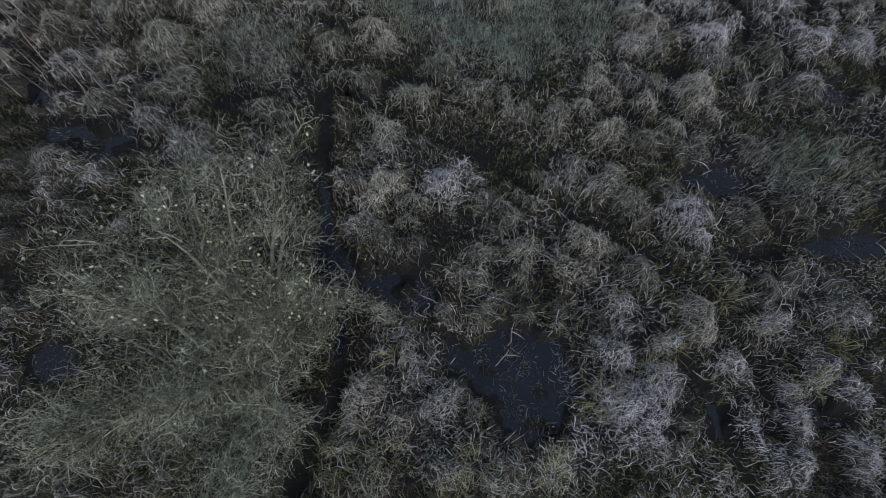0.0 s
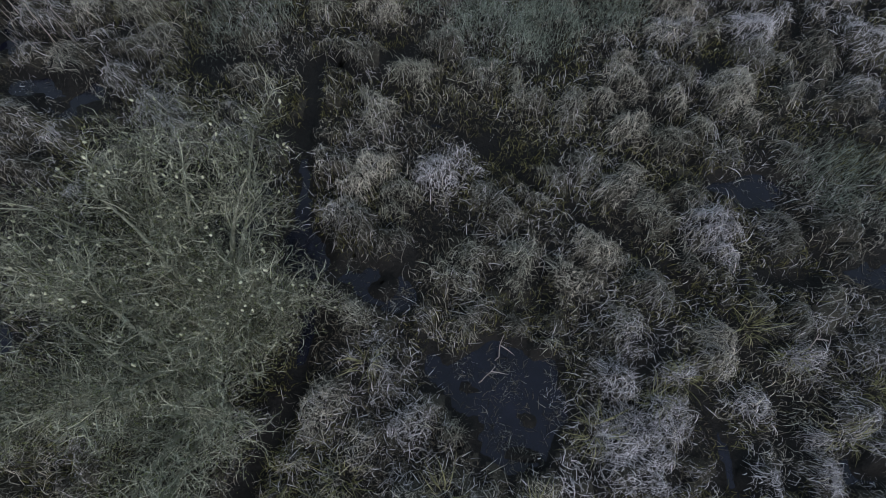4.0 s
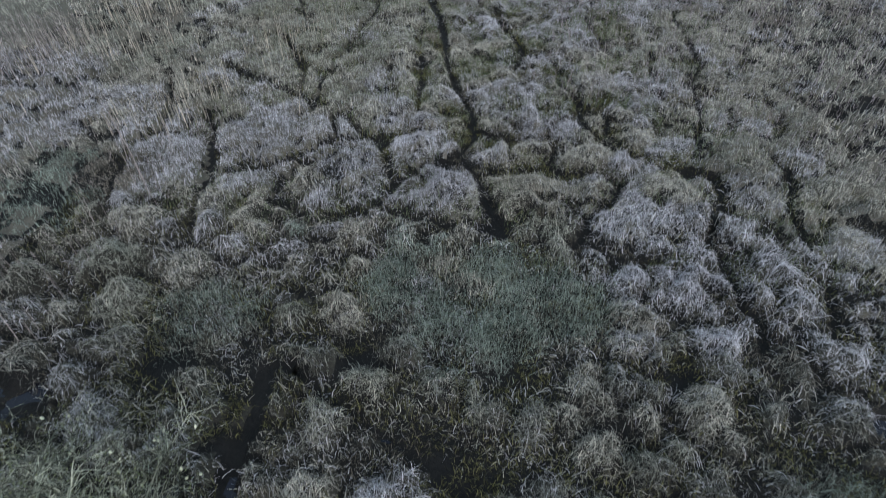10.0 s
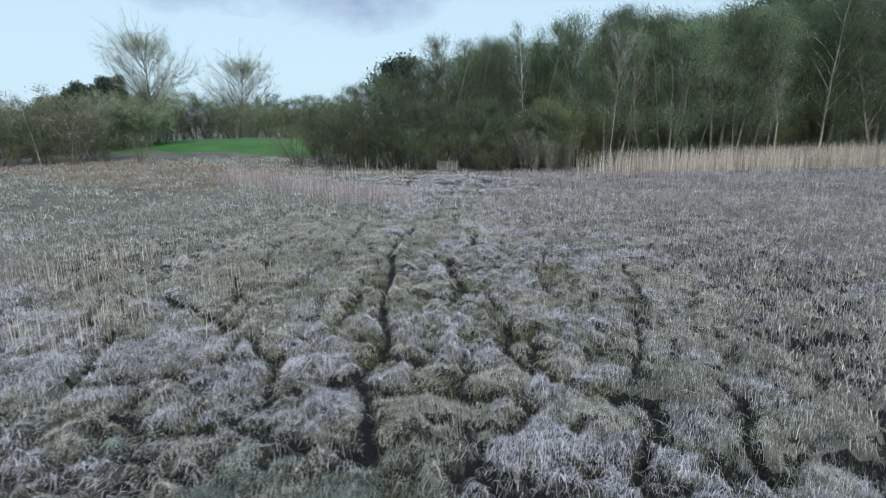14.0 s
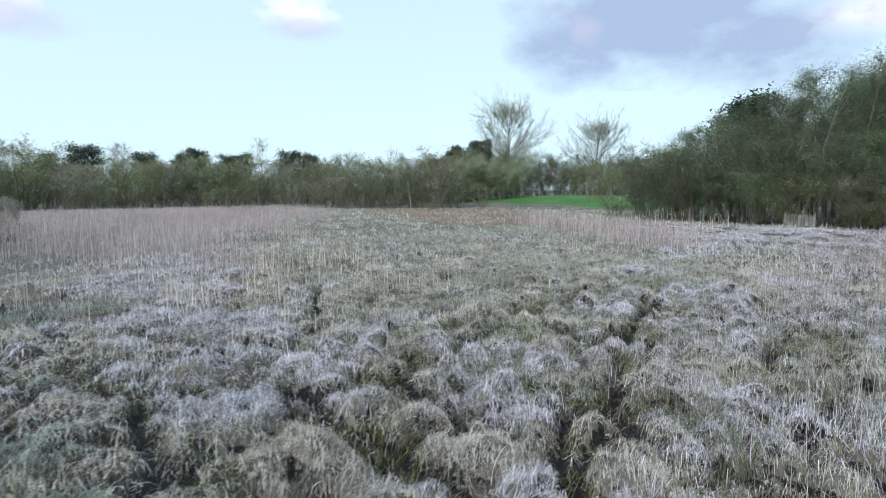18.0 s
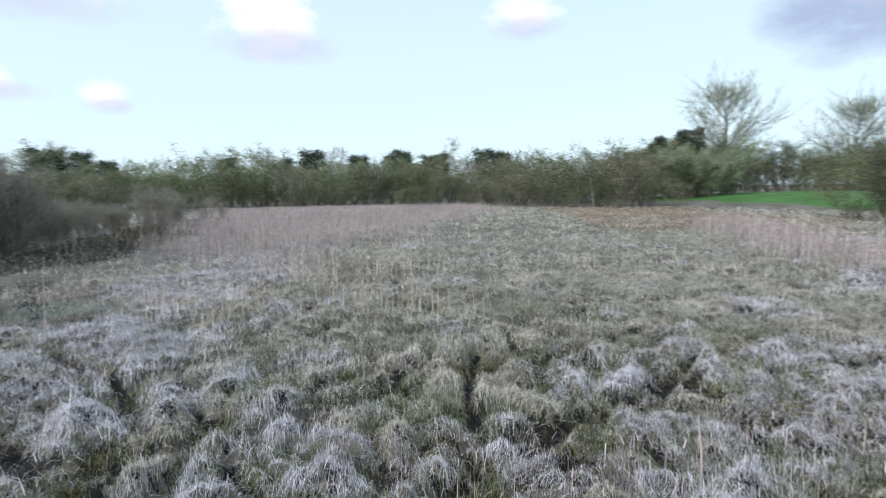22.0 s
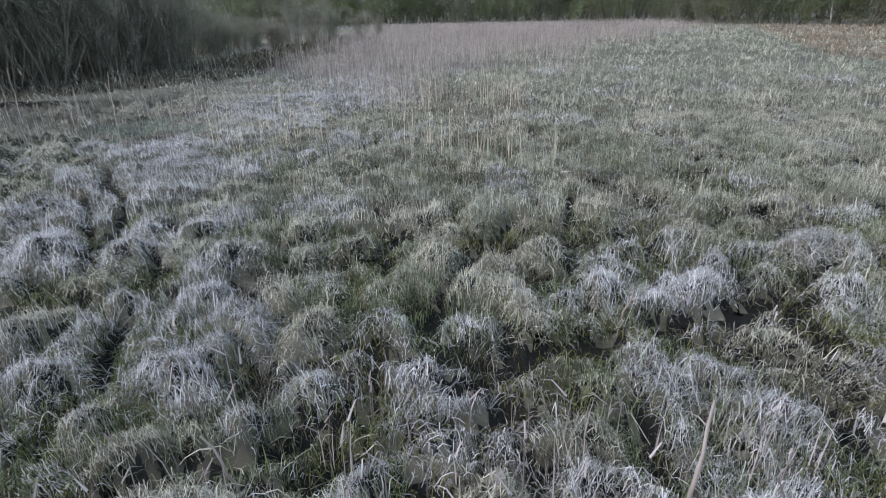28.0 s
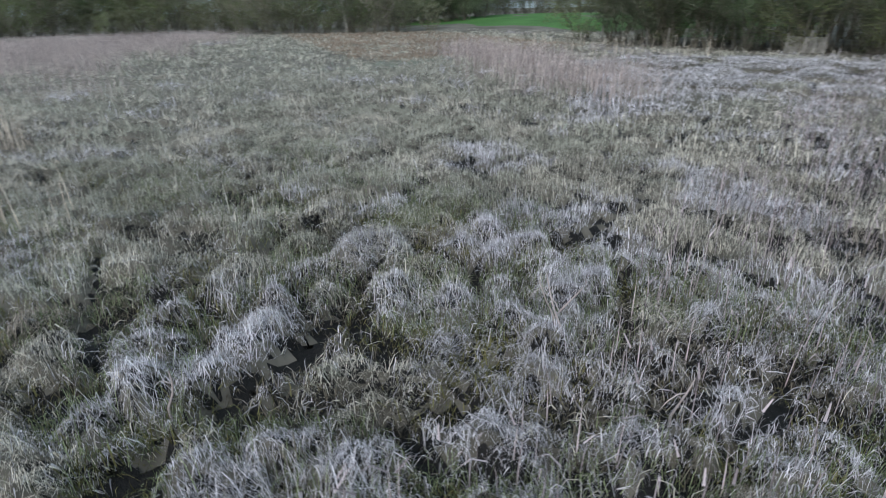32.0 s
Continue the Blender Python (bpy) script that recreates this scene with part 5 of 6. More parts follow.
def grow_pine(seed, height, girth, start=0.42, name="pine_tree"):
    r = np.random.RandomState(seed)
    wood, spots = Heap(), []
    trunk = bough(r, (0, 0, -0.1), (0, 0, 1), height, 0.05, 8, 0.05)
    wood.put(*tube(trunk, np.linspace(1, 0.25, 8) * girth, 6))
    for n in range(34):
        u = start + (1 - start) * (n / 33) ** 0.8
        i = min(int(u * 7), 6)
        base = trunk[i] + (trunk[i + 1] - trunk[i]) * (u * 7 - i)
        b = r.uniform(0, 2 * np.pi)
        limb = bough(r, base, (np.cos(b), np.sin(b), 0.25), height * 0.26 * (1.15 - 0.6 * u if start > 0.3 else 1.15 - 1.05 * u) * r.uniform(0.6, 1.25), 0.15, 4, 0.05)
        wood.put(*tube(limb, np.linspace(1, 0.2, 4) * girth * 0.25, 4))
        for _ in range(9):
            w = r.uniform(0.3, 1.05)
            j = min(int(w * 3), 2)
            c = limb[j] + (limb[j + 1] - limb[j]) * (w * 3 - j)
            spots.append(c + r.normal(0, 1, (22, 3)) * np.array([0.5, 0.5, 0.36]) * height / 12)
    root = new(name)
    part("trunk", wood.mesh("trunk", [M_BARK], True), root)
    v, t = leaves(r, np.concatenate(spots), 0.17 * height / 12)
    tagged(part("crown", mesh_of("crown", v, t, [M_PINE]), root), kind="stuff")
    return root


def plant(kinds, spots, label, category, group, rng, broad=1.0):
    """Copies of a few grown trees at (x, y, height factor)."""
    made = []
    for n, (x, y, s) in enumerate(spots):
        k = kinds[rng.randint(len(kinds))]
        wide = s * broad * rng.uniform(0.95, 1.35)
        m = pose(x, y, float(rise(np.float64(x), np.float64(y))) + 0.0, rz=rng.uniform(0, 360)) @ Matrix.Diagonal((wide, wide, s, 1))
        made.append(tagged(copy_thing(k, m), label, category, group))
    return made


def retire(kinds):
    for k in kinds:
        for o in (*k.children_recursive, k):
            bpy.data.objects.remove(o)


rt = np.random.RandomState(5)
birches = [grow_tree(100 + i, 12, 2.8, 0.10, 34, 12, 0.2, 0.75, 30, 0.036, M_BIRCH, M_LEAF, M_WOODTWIG, twig_len=0.15, twig_w=0.03, leaf_out=0.12, name="birch_tree") for i in range(3)]
alders = [grow_tree(110 + i, 12, 3.6, 0.13, 40, 12, 0.06, 0.65, 36, 0.036, M_BARK, M_BUD, M_WOODTWIG, twig_len=0.16, twig_w=0.03, leaf_out=0.13, name="alder_tree") for i in range(3)]
greens = [grow_tree(120 + i, 12, 4.0, 0.14, 40, 12, 0.06, 0.6, 46, 0.036, M_BARK, M_LEAF, M_WOODTWIG, twig_len=0.17, twig_w=0.03, leaf_out=0.15, name="broadleaf_tree") for i in range(2)]
lush = [grow_tree(122 + i, 12, 4.2, 0.14, 44, 14, 0.12, 0.6, 50, 0.036, M_BARK, M_LUSH, M_WOODTWIG, twig_len=0.17, twig_w=0.03, leaf_out=0.16, name="broadleaf_tree") for i in range(2)]
domes = [grow_tree(125 + i, 7, 3.2, 0.07, 50, 16, 0.03, 0.6, (9, 12, 7, 9)[i], 0.052, M_BARK, (M_BUD, M_LEAF, M_BUD, M_FRESH)[i], M_WOODTWIG, stems=5, twig_len=0.22, twig_w=0.03, rise_up=0.1, forks=2, leaf_out=0.12, name="sallow_tree") for i in range(4)]
# for the far belt only; foliage carries the haze in its colour
scrubs = [grow_tree(170 + i, 7, 3.4, 0.06, 44, 14, 0.02, 0.6, (8, 8, 5)[i], 0.06, M_BARK, (M_HAZYBUD, M_HAZYLEAF, M_HAZYBUD)[i], (M_OLIVETWIG, M_OLIVETWIG, M_TWIG)[i], stems=5, twig_len=0.22, twig_w=0.04, rise_up=0.1, forks=1, leaf_out=0.1, name="scrub_tree") for i in range(3)]
sallows = [grow_tree(130 + i, 5, 2.2, 0.032, 120, 22, 0.02, 0.85, 4, 0.022, M_STEM, M_GREYBUD, (M_TWIG, M_OLIVETWIG, M_TWIG)[i], stems=11, twig_len=0.3, twig_w=0.015, rise_up=0.16, leaf_out=0.02, name="willow_shrub") for i in range(3)]
bares = [grow_tree(160 + i, 12, 3.4, 0.065, 30, 26, 0.2, 0.8, 2, 0.05, M_BIRCH, M_BUD, M_PALETWIG, twig_len=0.15, twig_w=0.03, rise_up=0.1, forks=2, name="birch_tree") for i in range(2)]
poplar_kind = [grow_tree(140, 16, 10.5, 0.2, 90, 46, 0.2, 0.6, 8, 0.045, M_BARK, M_PALELEAF, M_PALETWIG, twig_len=0.16, twig_w=0.04, rise_up=0.07, forks=4, leaf_out=0.09, name="poplar_tree")]
pines = [grow_pine(150 + i, 12, 0.17) for i in range(3)]
spruces = [grow_pine(155 + i, 12, 0.15, 0.1, "spruce_tree") for i in range(2)]
silver = [grow_tree(145, 7, 3.4, 0.08, 44, 16, 0.03, 0.6, 20, 0.055, M_BARK, M_PALELEAF, M_PALETWIG, stems=4, twig_len=0.2, twig_w=0.03, rise_up=0.1, forks=2, leaf_out=0.12, name="white_poplar")]


def polar(bearing, d, s):
    """A place d metres from the middle of the walk at a bearing to the left of +y."""
    a = radians(bearing)
    return (6 - d * np.sin(a), 12 + d * np.cos(a), s)


# the wood north-east of the marsh: sallow fringe, then birch and alder, tall trees behind
edge = [(-20.5 + 27.5 * u + rt.normal(0, 0.6), 57 - 4 * np.sin(u * 3.1) + rt.normal(0, 1.0), rt.uniform(0.75, 1.05) * (1.0 if u < 0.6 else 0.88)) for u in np.linspace(0, 1, 26)]
plant(domes, edge, "rounded olive sallow at the wood's edge", "shrub", "shrubs along the wood", rt)
plant(sallows, [(-3 + 10 * u + rt.normal(0, 0.8), 52.2 + rt.normal(0, 0.6), rt.uniform(0.5, 0.8)) for u in np.linspace(0, 1, 6)], "bare brown willow shrub at the wood's edge", "shrub", "shrubs along the wood", rt)
front = [(-19 + 26 * u + rt.normal(0, 0.9), 61 - 3.5 * np.sin(u * 3.1) + rt.normal(0, 1.5), 0.6 + 0.5 * u + rt.normal(0, 0.05)) for u in np.linspace(0, 1, 34)]
plant(domes, [(-21 + 54 * u + rt.normal(0, 0.8), 55.5 - 3 * np.sin(min(u * 1.8, 1) * 3.1) + 13 * max(u - 0.55, 0) / 0.45 + 3 * (u > 0.5) + rt.normal(0, 0.7), rt.uniform(0.4, 0.62)) for u in np.linspace(0, 1, 44)], "low olive sallow closing the foot of the wood", "shrub", "shrubs along the wood", rt, 1.5)
front += [(8 + 46 * u + rt.normal(0, 1.2), 57.5 + 18.5 * u + rt.normal(0, 2), 1.08 + 0.2 * u + 0.3 * u * u + rt.normal(0, 0.07)) for u in np.linspace(0, 1, 42)]
plant(birches + alders + greens, front, "slender young tree in first spring leaf at the wood's edge", "tree", "trees of the wood", rt)
plant(domes, [(8 + 50 * u + rt.normal(0, 1), 61 + 20 * u + rt.normal(0, 1), rt.uniform(0.75, 1.1)) for u in np.linspace(0, 1, 34)], "dark undergrowth between the trunks of the wood", "shrub", "undergrowth of the wood", rt)
back = [(-8 + 20 * u + rt.normal(0, 1.5), 67 + 3 * u + rt.normal(0, 1.5), 0.95 + 0.2 * u) for u in np.linspace(0, 1, 8)]
back += [(-15 + 71 * u + rt.normal(0, 2), 67 + 17 * u + rt.normal(0, 2.5), 0.9 + 1.1 * u - 0.4 * u * u + rt.normal(0, 0.07)) for u in np.linspace(0, 1, 52)]
plant(greens + alders + birches, back, "tall broadleaf tree with thin green spring foliage", "tree", "trees of the wood", rt)
plant(lush, [(6.5, 56.2, 0.8), (9.2, 55.6, 0.92), (12.5, 56.5, 0.98), (15.5, 57.5, 1.02), (19.5, 58.8, 1.1), (24, 61.5, 1.15)], "leaning many-limbed tree in fresh green leaf by the reed", "tree", "trees of the wood", rt, 1.1)
plant(pines, [(-12.9, 63, 0.9), (4, 72, 0.95), (12, 78, 1.1), (17, 79, 1.15), (23, 81, 1.3), (30, 85, 1.5), (36, 87, 1.65)], "dark pine standing above the wood", "pine", "pines of the wood", rt)
deep = [(-14 + 96 * u + rt.normal(0, 3), 79 + 23 * u + rt.normal(0, 3), 1.0 + 0.8 * u) for u in np.linspace(0, 1, 26)]
plant(greens + domes, deep, "broadleaf tree deep in the wood", "tree", "trees of the wood", rt)

# the far side of the marsh: shrubs, birches and pines in a long belt
scrub = [polar(b, (82 if b > 62 else 74) + rt.normal(0, 3), 0.38 + 0.85 * rt.rand() ** 2) for b in np.linspace(49, 140, 114)]
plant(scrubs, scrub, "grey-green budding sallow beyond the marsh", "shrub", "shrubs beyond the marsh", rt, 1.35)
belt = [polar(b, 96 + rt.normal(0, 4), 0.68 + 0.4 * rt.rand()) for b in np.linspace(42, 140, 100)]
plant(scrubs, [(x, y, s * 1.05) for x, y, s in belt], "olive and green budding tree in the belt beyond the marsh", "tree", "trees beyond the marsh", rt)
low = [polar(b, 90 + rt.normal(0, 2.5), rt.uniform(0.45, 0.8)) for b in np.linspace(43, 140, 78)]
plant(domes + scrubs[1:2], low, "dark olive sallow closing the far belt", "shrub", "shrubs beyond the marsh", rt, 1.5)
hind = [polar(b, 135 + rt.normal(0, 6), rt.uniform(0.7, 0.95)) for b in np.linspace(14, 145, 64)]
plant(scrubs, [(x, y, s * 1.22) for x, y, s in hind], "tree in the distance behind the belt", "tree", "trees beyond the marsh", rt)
plant(scrubs, [polar(b, 114 + rt.normal(0, 2), rt.uniform(0.75, 1.0)) for b in np.linspace(22, 46, 30)], "bare grey hedge tree behind the pasture", "tree", "trees beyond the marsh", rt, 1.4)
plant(domes, [polar(b, 122 + rt.normal(0, 3), rt.uniform(1.05, 1.4)) for b in np.linspace(24, 48, 26)], "green tree in the row behind the pasture", "tree", "trees beyond the marsh", rt)
pine_spots = [polar(*p) for p in ((70.5, 112, 0.92), (72, 114, 0.9), (74.5, 112, 0.98), (76, 116, 0.92), (79, 112, 0.9), (84, 112, 0.98), (86.5, 115, 0.85), (104, 104, 0.86), (105.5, 106, 0.9), (107, 104, 0.88), (102, 108, 0.75), (64, 106, 0.9), (66, 108, 0.95), (92, 112, 0.85))]
plant(pines, [(x, y, 0.84 * k) for x, y, k in pine_spots], "dark green pine above the far trees", "pine", "pines beyond the marsh", rt, 1.15)
plant(spruces, [polar(b, 98 + 4 * (k % 2), 0.52 + 0.42 * (53.5 - b) / 8 + rt.normal(0, 0.03)) for k, b in enumerate(np.linspace(53.5, 45.5, 13))], "dark pointed spruce in a grove by the pasture", "spruce", "spruces by the pasture", rt, 0.95)
plant(silver, [(-56, 80, 1.15), (-62, 82, 1.4), (-60, 78, 1.0), (-67, 85, 1.3), (-64, 112, 1.3), (-58, 76, 1.1), (-61.5, 75, 1.2), (-55.5, 76, 0.95)], "silvery green young poplar below a taller one", "poplar", "poplars by the pasture", rt)
plant(poplar_kind, [(-60, 84, 0.93), (-65.5, 118, 1.0)], "pale tall poplar in silvery bud", "poplar", "poplars by the pasture", rt)
plant(scrubs, [(-42, 57, 0.5), (-54, 56, 0.4)], "brown-olive sallow beside the pasture", "shrub", "shrubs beyond the marsh", rt, 1.2)
plant(bares, [polar(b, 104 + rt.normal(0, 4), rt.uniform(0.7, 0.92)) for b in (50.5, 60, 62, 69, 81, 82, 88, 89, 90.5)], "bare pale birch above the far trees", "birch", "birches beyond the marsh", rt)
plant(bares, [(9 + 3.2 * n + rt.normal(0, 0.8), 55.5 + 1.3 * n + rt.normal(0, 0.5), rt.uniform(0.8, 1.05)) for n in range(6)], "slender pale birch stem at the reed's edge", "birch", "trees of the wood", rt, 0.7)
plant(birches, [(-50, 52, 0.6)], "white-stemmed birch at the marsh edge", "birch", "birches beyond the marsh", rt)

# the thicket west of the path
thick = []
for i in range(100):
    u = (i + rt.rand()) / 100
    x = -14.5 - 26 * u ** 1.3 + rt.normal(0, 0.5)
    depth = rt.rand()
    front_y = np.interp(x, [-48, -37, -27, -21, -17, -15.5, -14, -12], [8.5, 6, 4.8, 4.2, 3.0, 1.6, -0.6, -3])
    thick.append((x, front_y - 1.0 - 6 * depth, np.interp(u, [0, 0.35, 0.6, 1], [1.5, 1.08, 0.58, 0.4]) * rt.uniform(0.85, 1.08) * (0.75 + 0.3 * depth)))
for i in range(14):
    thick.append((-13.5 - 0.25 * i + rt.normal(0, 1.0), -2.5 - 0.8 * i + rt.normal(0, 0.8), rt.uniform(1.0, 1.35)))
thick += [(-30, 6.4, 0.62), (-33, 7.2, 0.55), (-36.5, 7.6, 0.5), (-40, 9.0, 0.5), (-43, 10.2, 0.4), (-35, 6.2, 0.65), (-38.5, 7.0, 0.6)]
plant(sallows, thick, "dense bare willow shrub with brown upright twigs", "shrub", "willow thicket", rt)
retire(scrubs + bares + birches + alders + greens + lush + domes + sallows + poplar_kind + pines + spruces + silver)

# pasture beyond the trees
px, py = np.meshgrid(np.linspace(-88, -16, 40), np.linspace(64, 120, 30))
pz = 0.05 + rise(px, py) + 0.06 + 0.05 * waves(px, py, 91, 5)
nq = px.shape[1]
q = (np.arange(px.shape[0] - 1)[:, None] * nq + np.arange(nq - 1)[None]).ravel()
pasture = new("pasture", mesh_of("pasture", np.stack([px, py, pz], -1), np.concatenate([np.stack([q, q + 1, q + nq + 1], 1), np.stack([q, q + nq + 1, q + nq], 1)]), [M_LAWN], smooth=True))
tagged(pasture, "bright green grass pasture on a low swell", "pasture", kind="structure")

# ---- the willow bush beside the trodden path ----
rw = np.random.RandomState(77)


def willow_bush():
    """Leaning stems from two stools, branchwork of fine twigs and pale catkins."""
    root = new("willow_bush")
    root.location = (-2.25, 0.8, 0.05)
    fine, ends = [], []
    stems = [(0.05, 0.42, 152, 42, 3.4), (0.0, 0.4, 124, 48, 3.6), (-0.05, 0.38, 176, 36, 3.0), (0.1, 0.5, 104, 52, 3.4), (0.0, -0.45, 196, 40, 3.0), (-0.08, -0.5, 222, 46, 2.6), (0.05, -0.42, 168, 56, 3.0), (0.02, -0.5, 250, 50, 2.0), (0.1, 0.3, 70, 64, 1.2), (0.1, 0.1, 20, 70, 0.9), (0.1, -0.4, 320, 66, 1.0), (0.0, -0.1, 184, 38, 3.0), (0.0, 0.1, 162, 47, 2.8), (-0.05, 0.0, 174, 58, 2.7), (0.1, 0.4, 62, 58, 1.4), (0.12, 0.45, 30, 62, 1.2), (0.0, 0.45, 112, 40, 3.3), (0.05, 0.45, 134, 38, 3.5), (0.0, 0.42, 142, 52, 3.2), (0.08, 0.48, 96, 44, 2.9), (0.0, -0.3, 210, 36, 3.0), (0.0, -0.05, 188, 32, 3.2), (0.0, 0.2, 168, 33, 3.4)]
    for bx, by, az, el, length in stems:
        a, e = radians(az), radians(el)
        way = np.array([math.cos(a) * math.cos(e), math.sin(a) * math.cos(e), math.sin(e)])
        stem = bough(rw, (bx, by, -0.1), way, 0.76 * length, 0.12, 8, -0.04)
        stem[:, 2] *= min(1.0, 1.35 / stem[-1, 2])
        v, t = tube(stem, np.linspace(1, 0, 8) ** 1.4 * 0.052 + 0.007, 8)
        part("stem", mesh_of("stem", v, t, [M_WILLOWBARK], smooth=True), root)
        for _ in range(24):
            u = rw.uniform(0.06, 1.0)
            i = min(int(u * 7), 6)
            base = stem[i] + (stem[i + 1] - stem[i]) * (u * 7 - i)
            d = (stem[i + 1] - stem[i]) / np.linalg.norm(stem[i + 1] - stem[i]) + rw.normal(0, 0.62, 3)
            limb = bough(rw, base, d / np.linalg.norm(d), rw.uniform(0.4, 0.9) * (1.2 - 0.5 * u), 0.18, 4, 0.05)
            fine.append((limb, 0.02))
            for _ in range(12):
                w = rw.uniform(0.1, 1.0)
                j = min(int(w * 3), 2)
                tb = limb[j] + (limb[j + 1] - limb[j]) * (w * 3 - j)
                td = (limb[j + 1] - limb[j]) / np.linalg.norm(limb[j + 1] - limb[j]) + rw.normal(0, 0.85, 3)
                twig = bough(rw, tb, td / np.linalg.norm(td), rw.uniform(0.2, 0.45), 0.32, 4, 0.06)
                fine.append((twig, 0.010))
                ends.append(twig[-1])
                for _ in range(5):
                    k = rw.randint(1, 4)
                    sd = (twig[k] - twig[k - 1]) / np.linalg.norm(twig[k] - twig[k - 1]) + rw.normal(0, 1.0, 3)
                    fine.append((bough(rw, twig[k], sd / np.linalg.norm(sd), rw.uniform(0.1, 0.26), 0.4, 4, 0.05), 0.0062))
    lines, widths = np.array([f[0] for f in fine]), np.array([f[1] for f in fine])
    sd = rw.normal(size=(len(lines), 3))
    sd /= np.linalg.norm(sd, axis=1, keepdims=True)
    v, t = ribbons(lines, sd, widths)
    tagged(part("branchwork", mesh_of("branchwork", v, t, [M_BUSHTWIG]), root, "olive-grey leafless willow twigs"), kind="stuff")
    ends = np.array(ends)
    buds = np.repeat(ends, 3, axis=0) + rw.normal(0, 0.05, (len(ends) * 3, 3))
    v, t = leaves(rw, buds, 0.012)
    tagged(part("budding", mesh_of("budding", v, t, [M_FRESH]), root), kind="stuff")
    pick = ends[(ends[:, 1] > 0.2) | (rw.rand(len(ends)) < 0.12)]
    pick = pick[rw.permutation(len(pick))[:330]]
    heap = Heap()
    for c in pick:
        d = rw.normal(0, 0.4, 3) + [0, 0, 1]
        d /= np.linalg.norm(d)
        heap.put(*tube([c - d * 0.025, c - d * 0.01, c + d * 0.01, c + d * 0.027], [0.005, 0.014, 0.013, 0.003], 6))
    tagged(part("blossom", heap.mesh("blossom", [M_CATKIN], True), root, "pale fluffy catkins on the twig ends"), kind="stuff")
    return tagged(root, "leaning willow bush with olive twigs and pale catkins", "bush")


willow_bush()

# ---- yellow-green tufts of fresh sedge round the pool ----
for x, y, s in ((2.05, 0.5, 1.0), (3.0, 1.15, 0.9), (-0.6, 1.0, 0.8), (4.8, 0.7, 0.9), (-1.3, -0.3, 1.0), (-0.7, -0.25, 0.9), (0.4, -0.3, 1.0), (3.9, 1.85, 0.8), (5.3, 1.2, 0.9), (1.4, -0.4, 1.0), (2.7, 0.9, 0.7), (0.0, -0.8, 1.1), (4.3, 1.5, 0.7)):
    pts, side, who = sedge(rw, np.array([x]), np.array([y]), np.array([0.16 * s]), np.array([0.48 * s]), 46, points=4, upright=0.25, mess=0.6)
    foot = np.array([x, y, float(ground_at(x, y))])
    v, t = ribbons(pts - foot, side, rw.uniform(0.006, 0.013, len(who)))
    ob = new("sedge_tuft", mesh_of("sedge_tuft", v, t, [M_YELLOW]))
    ob.location = foot
    tagged(ob, "yellow-green tuft of broad sedge blades beside the pool", "tuft", "fresh tufts round the pool")

# ---- single dead stalks ----


def stalk(x, y, height, lean_x, lean_y, thick=0.012, leaf=True):
    z = float(ground_at(x, y))
    root = new("reed_stalk")
    root.location = (x, y, z)
    line = np.array([(lean_x * u ** 1.4, lean_y * u ** 1.4, -0.06 + (height + 0.06) * u) for u in np.linspace(0, 1, 6)])
    line[1:-1, :2] += rw.normal(0, 0.012, (4, 2))
    v, t = tube(line, np.linspace(thick, thick * 0.45, 6), 6)
    part("stem", mesh_of("stem", v, t, [M_REED], smooth=True), root)
    if leaf:
        a = rw.uniform(0, 2 * np.pi)
        u = np.linspace(0, 1, 4)
        pts = (line[4][None] + np.stack([np.cos(a) * 0.22 * u, np.sin(a) * 0.22 * u, 0.10 * u - 0.2 * u * u], 1))[None]
        v, t = ribbons(pts, np.array([[-np.sin(a), np.cos(a), 0.0]]), np.array([0.014]))
        part("leaf", mesh_of("leaf", v, t, [M_REED]), root)
    return tagged(root, "bleached dead reed stalk standing in the sedge", "stalk", "single dead stalks")


for args in ((2.72, 16.65, 0.62, -0.22, 0.16, 0.017), (2.55, 14.1, 0.5, 0.06, -0.1, 0.012), (-5.8, 8.9, 1.55, -0.12, 0.05, 0.012), (-8.5, 5.0, 1.4, 0.05, 0.1, 0.012), (-7.4, 7.0, 1.1, -0.08, 0.0, 0.010), (-6.6, 9.6, 0.9, 0.1, 0.1, 0.010), (1.9, 19.6, 0.45, 0.25, 0.1, 0.011), (2.1, 19.5, 0.4, -0.3, 0.15, 0.011), (2.0, 19.55, 0.5, -0.05, -0.2, 0.010), (3.1, 19.3, 0.5, 0.1, 0.05, 0.011), (0.9, 1.15, 0.35, 0.05, 0.3, 0.008), (0.7, 0.9, 0.25, 0.18, 0.2, 0.008), (4.45, 1.6, 0.35, -0.1, 0.12, 0.008), (5.2, 14.2, 0.5, 0.15, 0.1, 0.012), (0.75, 16.9, 0.4, 0.03, 0.05, 0.012)):
    stalk(*args)

# ---- trampled pale mats with black water between them, before the wood ----
rm = np.random.RandomState(8)
ring = np.linspace(0, 2 * np.pi, 64, endpoint=False)
edge_r = 1 + 0.16 * np.sin(3 * ring + 1) + 0.1 * np.sin(5 * ring) + 0.05 * np.sin(11 * ring)
v = [(-3.6, 39.4, 0.132)] + [(-3.6 + 5.6 * e * np.cos(a), 39.4 + 4.6 * e * np.sin(a), 0.132) for a, e in zip(ring, edge_r)]
wallow = new("wallow", mesh_of("wallow", v, [(0, k + 1, (k + 1) % 64 + 1) for k in range(64)], [M_MUD]))
tagged(wallow, "black wet peat between trampled mats of sedge", "mud", kind="structure")
mats = []
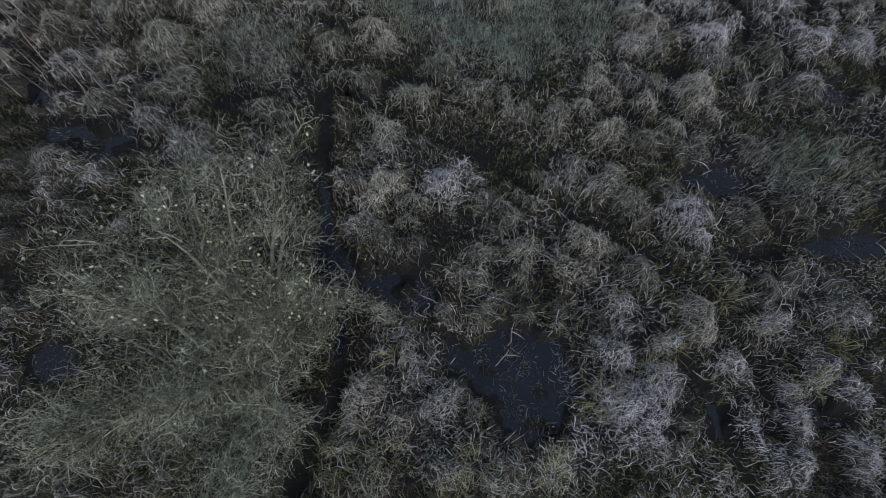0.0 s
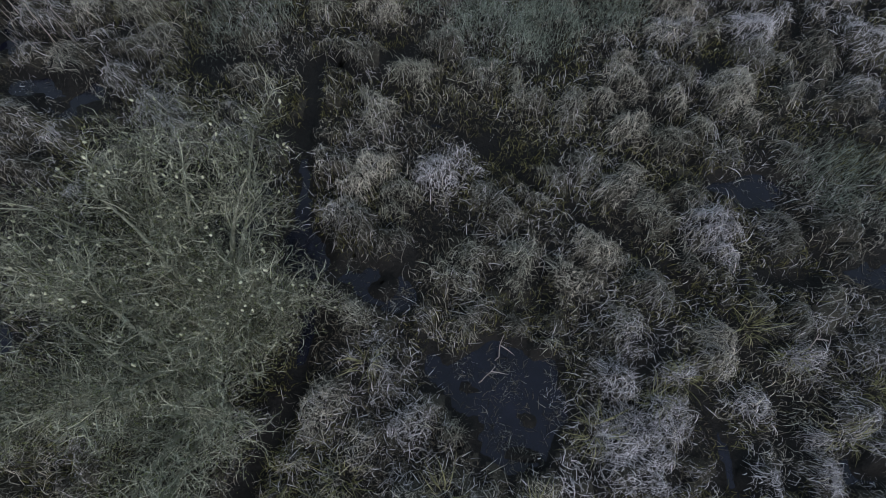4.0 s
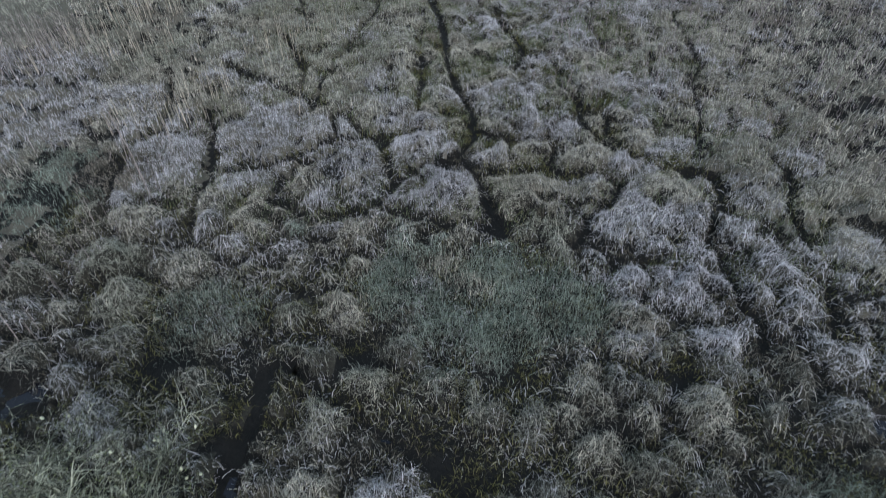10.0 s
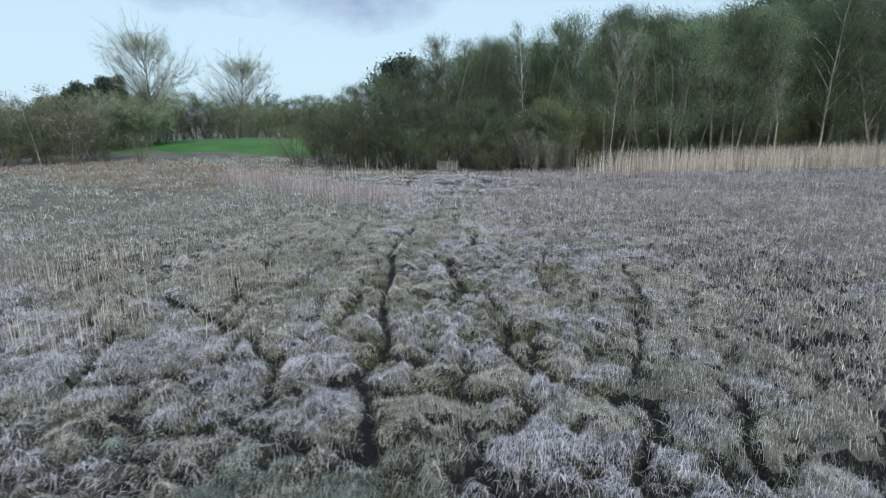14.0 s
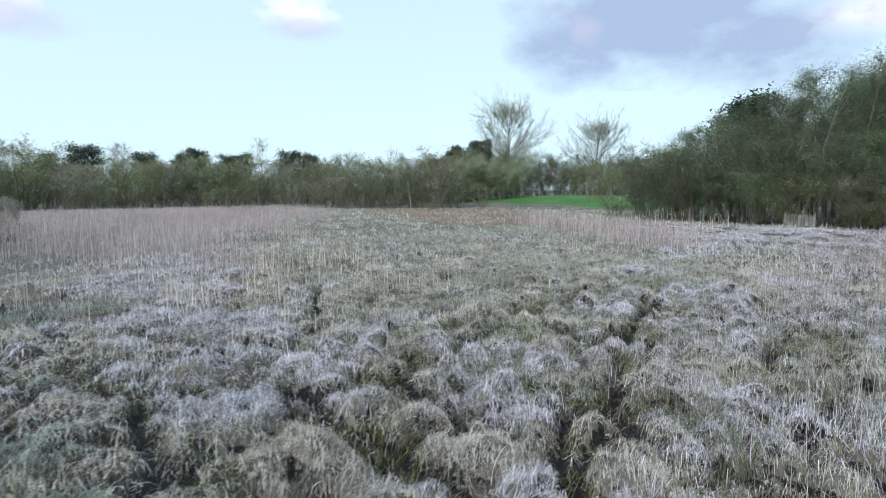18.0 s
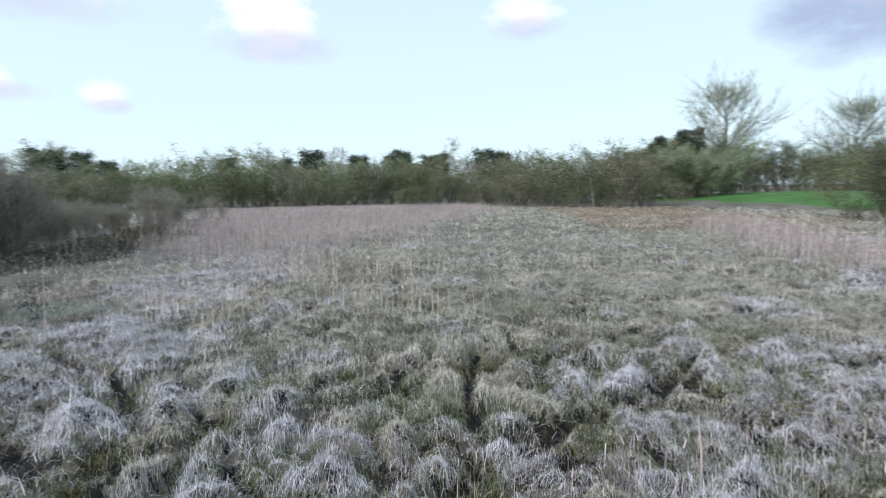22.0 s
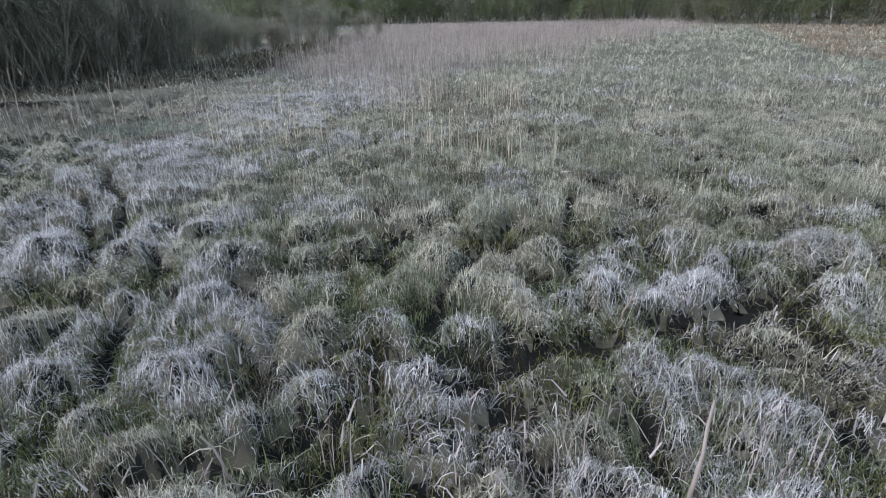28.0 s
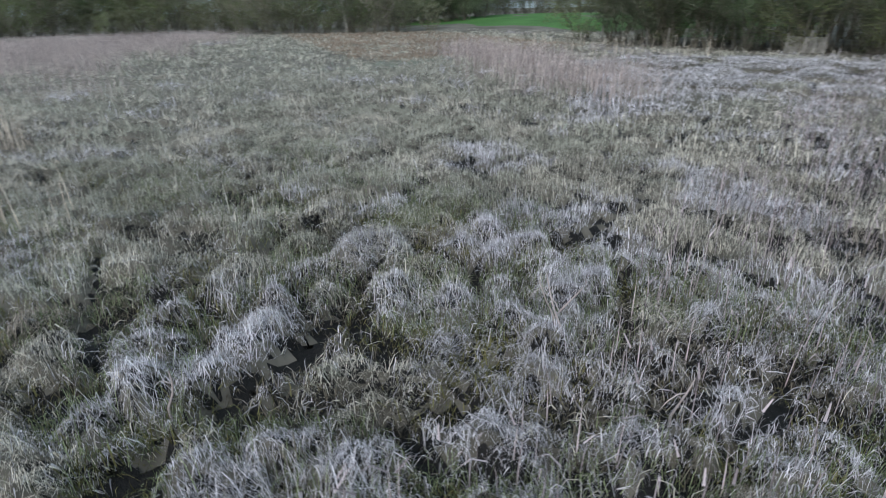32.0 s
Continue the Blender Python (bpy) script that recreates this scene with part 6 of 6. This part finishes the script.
for _ in range(4000):
    a, d = rm.uniform(0, 2 * np.pi), math.sqrt(rm.rand())
    x, y, r = -3.6 + 6.4 * d * math.cos(a), 39.4 + 5.2 * d * math.sin(a), rm.uniform(0.6, 1.45)
    if all(math.hypot(x - m[0], y - m[1]) > 0.93 * (r + m[2]) for m in mats):
        mats.append((x, y, r))
for x, y, r in mats:
    a = np.arange(14) * 2 * np.pi / 14
    out = r * (1 + 0.12 * rm.normal(size=14))
    v = [(0, 0, 0.2)] + [(k * o * np.cos(b), k * o * np.sin(b), h) for k, h in ((0.6, 0.2), (0.9, 0.15), (1.0, -0.01)) for b, o in zip(a, out)]
    t = [(0, k + 1, (k + 1) % 14 + 1) for k in range(14)]
    for q in (0, 14):
        t += [(q + k + 1, q + 15 + k, q + (k + 1) % 14 + 15) for k in range(14)] + [(q + k + 1, q + (k + 1) % 14 + 15, q + (k + 1) % 14 + 1) for k in range(14)]
    n = int(420 * r * r)
    b, d = rm.uniform(0, 2 * np.pi, n), np.sqrt(rm.rand(n)) * r * 0.95
    bx, by = d * np.cos(b), d * np.sin(b)
    bv, bt = stand(rm, bx, by, np.full(n, 0.17), rm.uniform(0.08, 0.22, n), rm.uniform(0.015, 0.035, n), lean=1.4)
    green = (x + 1.2) ** 2 + (y - 35.2) ** 2 < 3
    ob = new("sedge_mat", mesh_of("sedge_mat", np.concatenate([v, bv]), np.concatenate([t, bt + len(v)]), [M_MEADOW, M_OLIVE if green else M_PALE], np.repeat([0, 1], [len(t), len(bt)])))
    ob.location = (x, y, 0.135)
    tagged(ob, "trampled olive mat of sedge in black mud" if green else "trampled pale mat of bleached sedge in black mud", "tussock", "trampled mats before the wood")

# bulrush stems along the foot of the wood
reedbed("bulrush_stems", M_REEDTAN, 78, 110, (-20, -7, 43.5, 47), lambda x, y: waves(x, y, 58, 3) > -0.3, 0.9, 1.45, 0.014, "tall dry bulrush stems standing before the wood")

# ---- weathered fence panel at the foot of the wood ----
panel = new("board_fence")
panel.matrix_world = pose(-5.3, 51.6, 0.12, rz=12)
for name, sx, sy, sz, x, y, z, count in (("board", 0.19, 0.03, 0.85, -0.86, 0.0, 0.42, 9), ("post", 0.09, 0.09, 1.0, -0.9, 0.06, 0.5, 2), ("rail", 1.85, 0.05, 0.08, 0.0, 0.045, 0.25, 2)):
    for k in range(count):
        bm = bmesh.new()
        bmesh.ops.create_cube(bm, size=1.0)
        bmesh.ops.scale(bm, vec=(sx, sy, sz * (1 + (rw.uniform(-0.08, 0.04) if name == "board" else 0))), verts=bm.verts)
        bmesh.ops.bevel(bm, geom=bm.edges[:], offset=0.006, segments=1, affect="EDGES")
        me = bpy.data.meshes.new(name)
        bm.to_mesh(me)
        bm.free()
        me.materials.append(M_POST)
        ob = part(name, me, panel)
        ob.location = (x + k * (0.215 if name == "board" else 1.8 if name == "post" else 0), y, z + k * (0.45 if name == "rail" else 0))
tagged(panel, "weathered grey board fence panel before dark trees", "fence")

# ---- old fence posts before the wood ----
for x, y in ((-7.3, 52.6), (-5.2, 52.2), (-9.5, 52.8), (-12.4, 52.6), (-13.6, 52.8), (-15.2, 53.1), (-16.4, 53.0), (-19.0, 53.6)):
    bm = bmesh.new()
    bmesh.ops.create_cube(bm, size=1.0)
    bmesh.ops.scale(bm, vec=(0.1, 0.1, 1.2), verts=bm.verts)
    bmesh.ops.translate(bm, vec=(0, 0, 0.55), verts=bm.verts)
    bmesh.ops.bevel(bm, geom=bm.edges[:], offset=0.02, segments=1, affect="EDGES")
    me = bpy.data.meshes.new("fence_post")
    bm.to_mesh(me)
    bm.free()
    me.materials.append(M_POST)
    ob = new("fence_post", me)
    ob.matrix_world = pose(x, y, 0.12, rx=rw.uniform(-4, 4), ry=rw.uniform(-4, 4))
    tagged(ob, "weathered grey fence post at the wood's edge", "post", "fence posts")
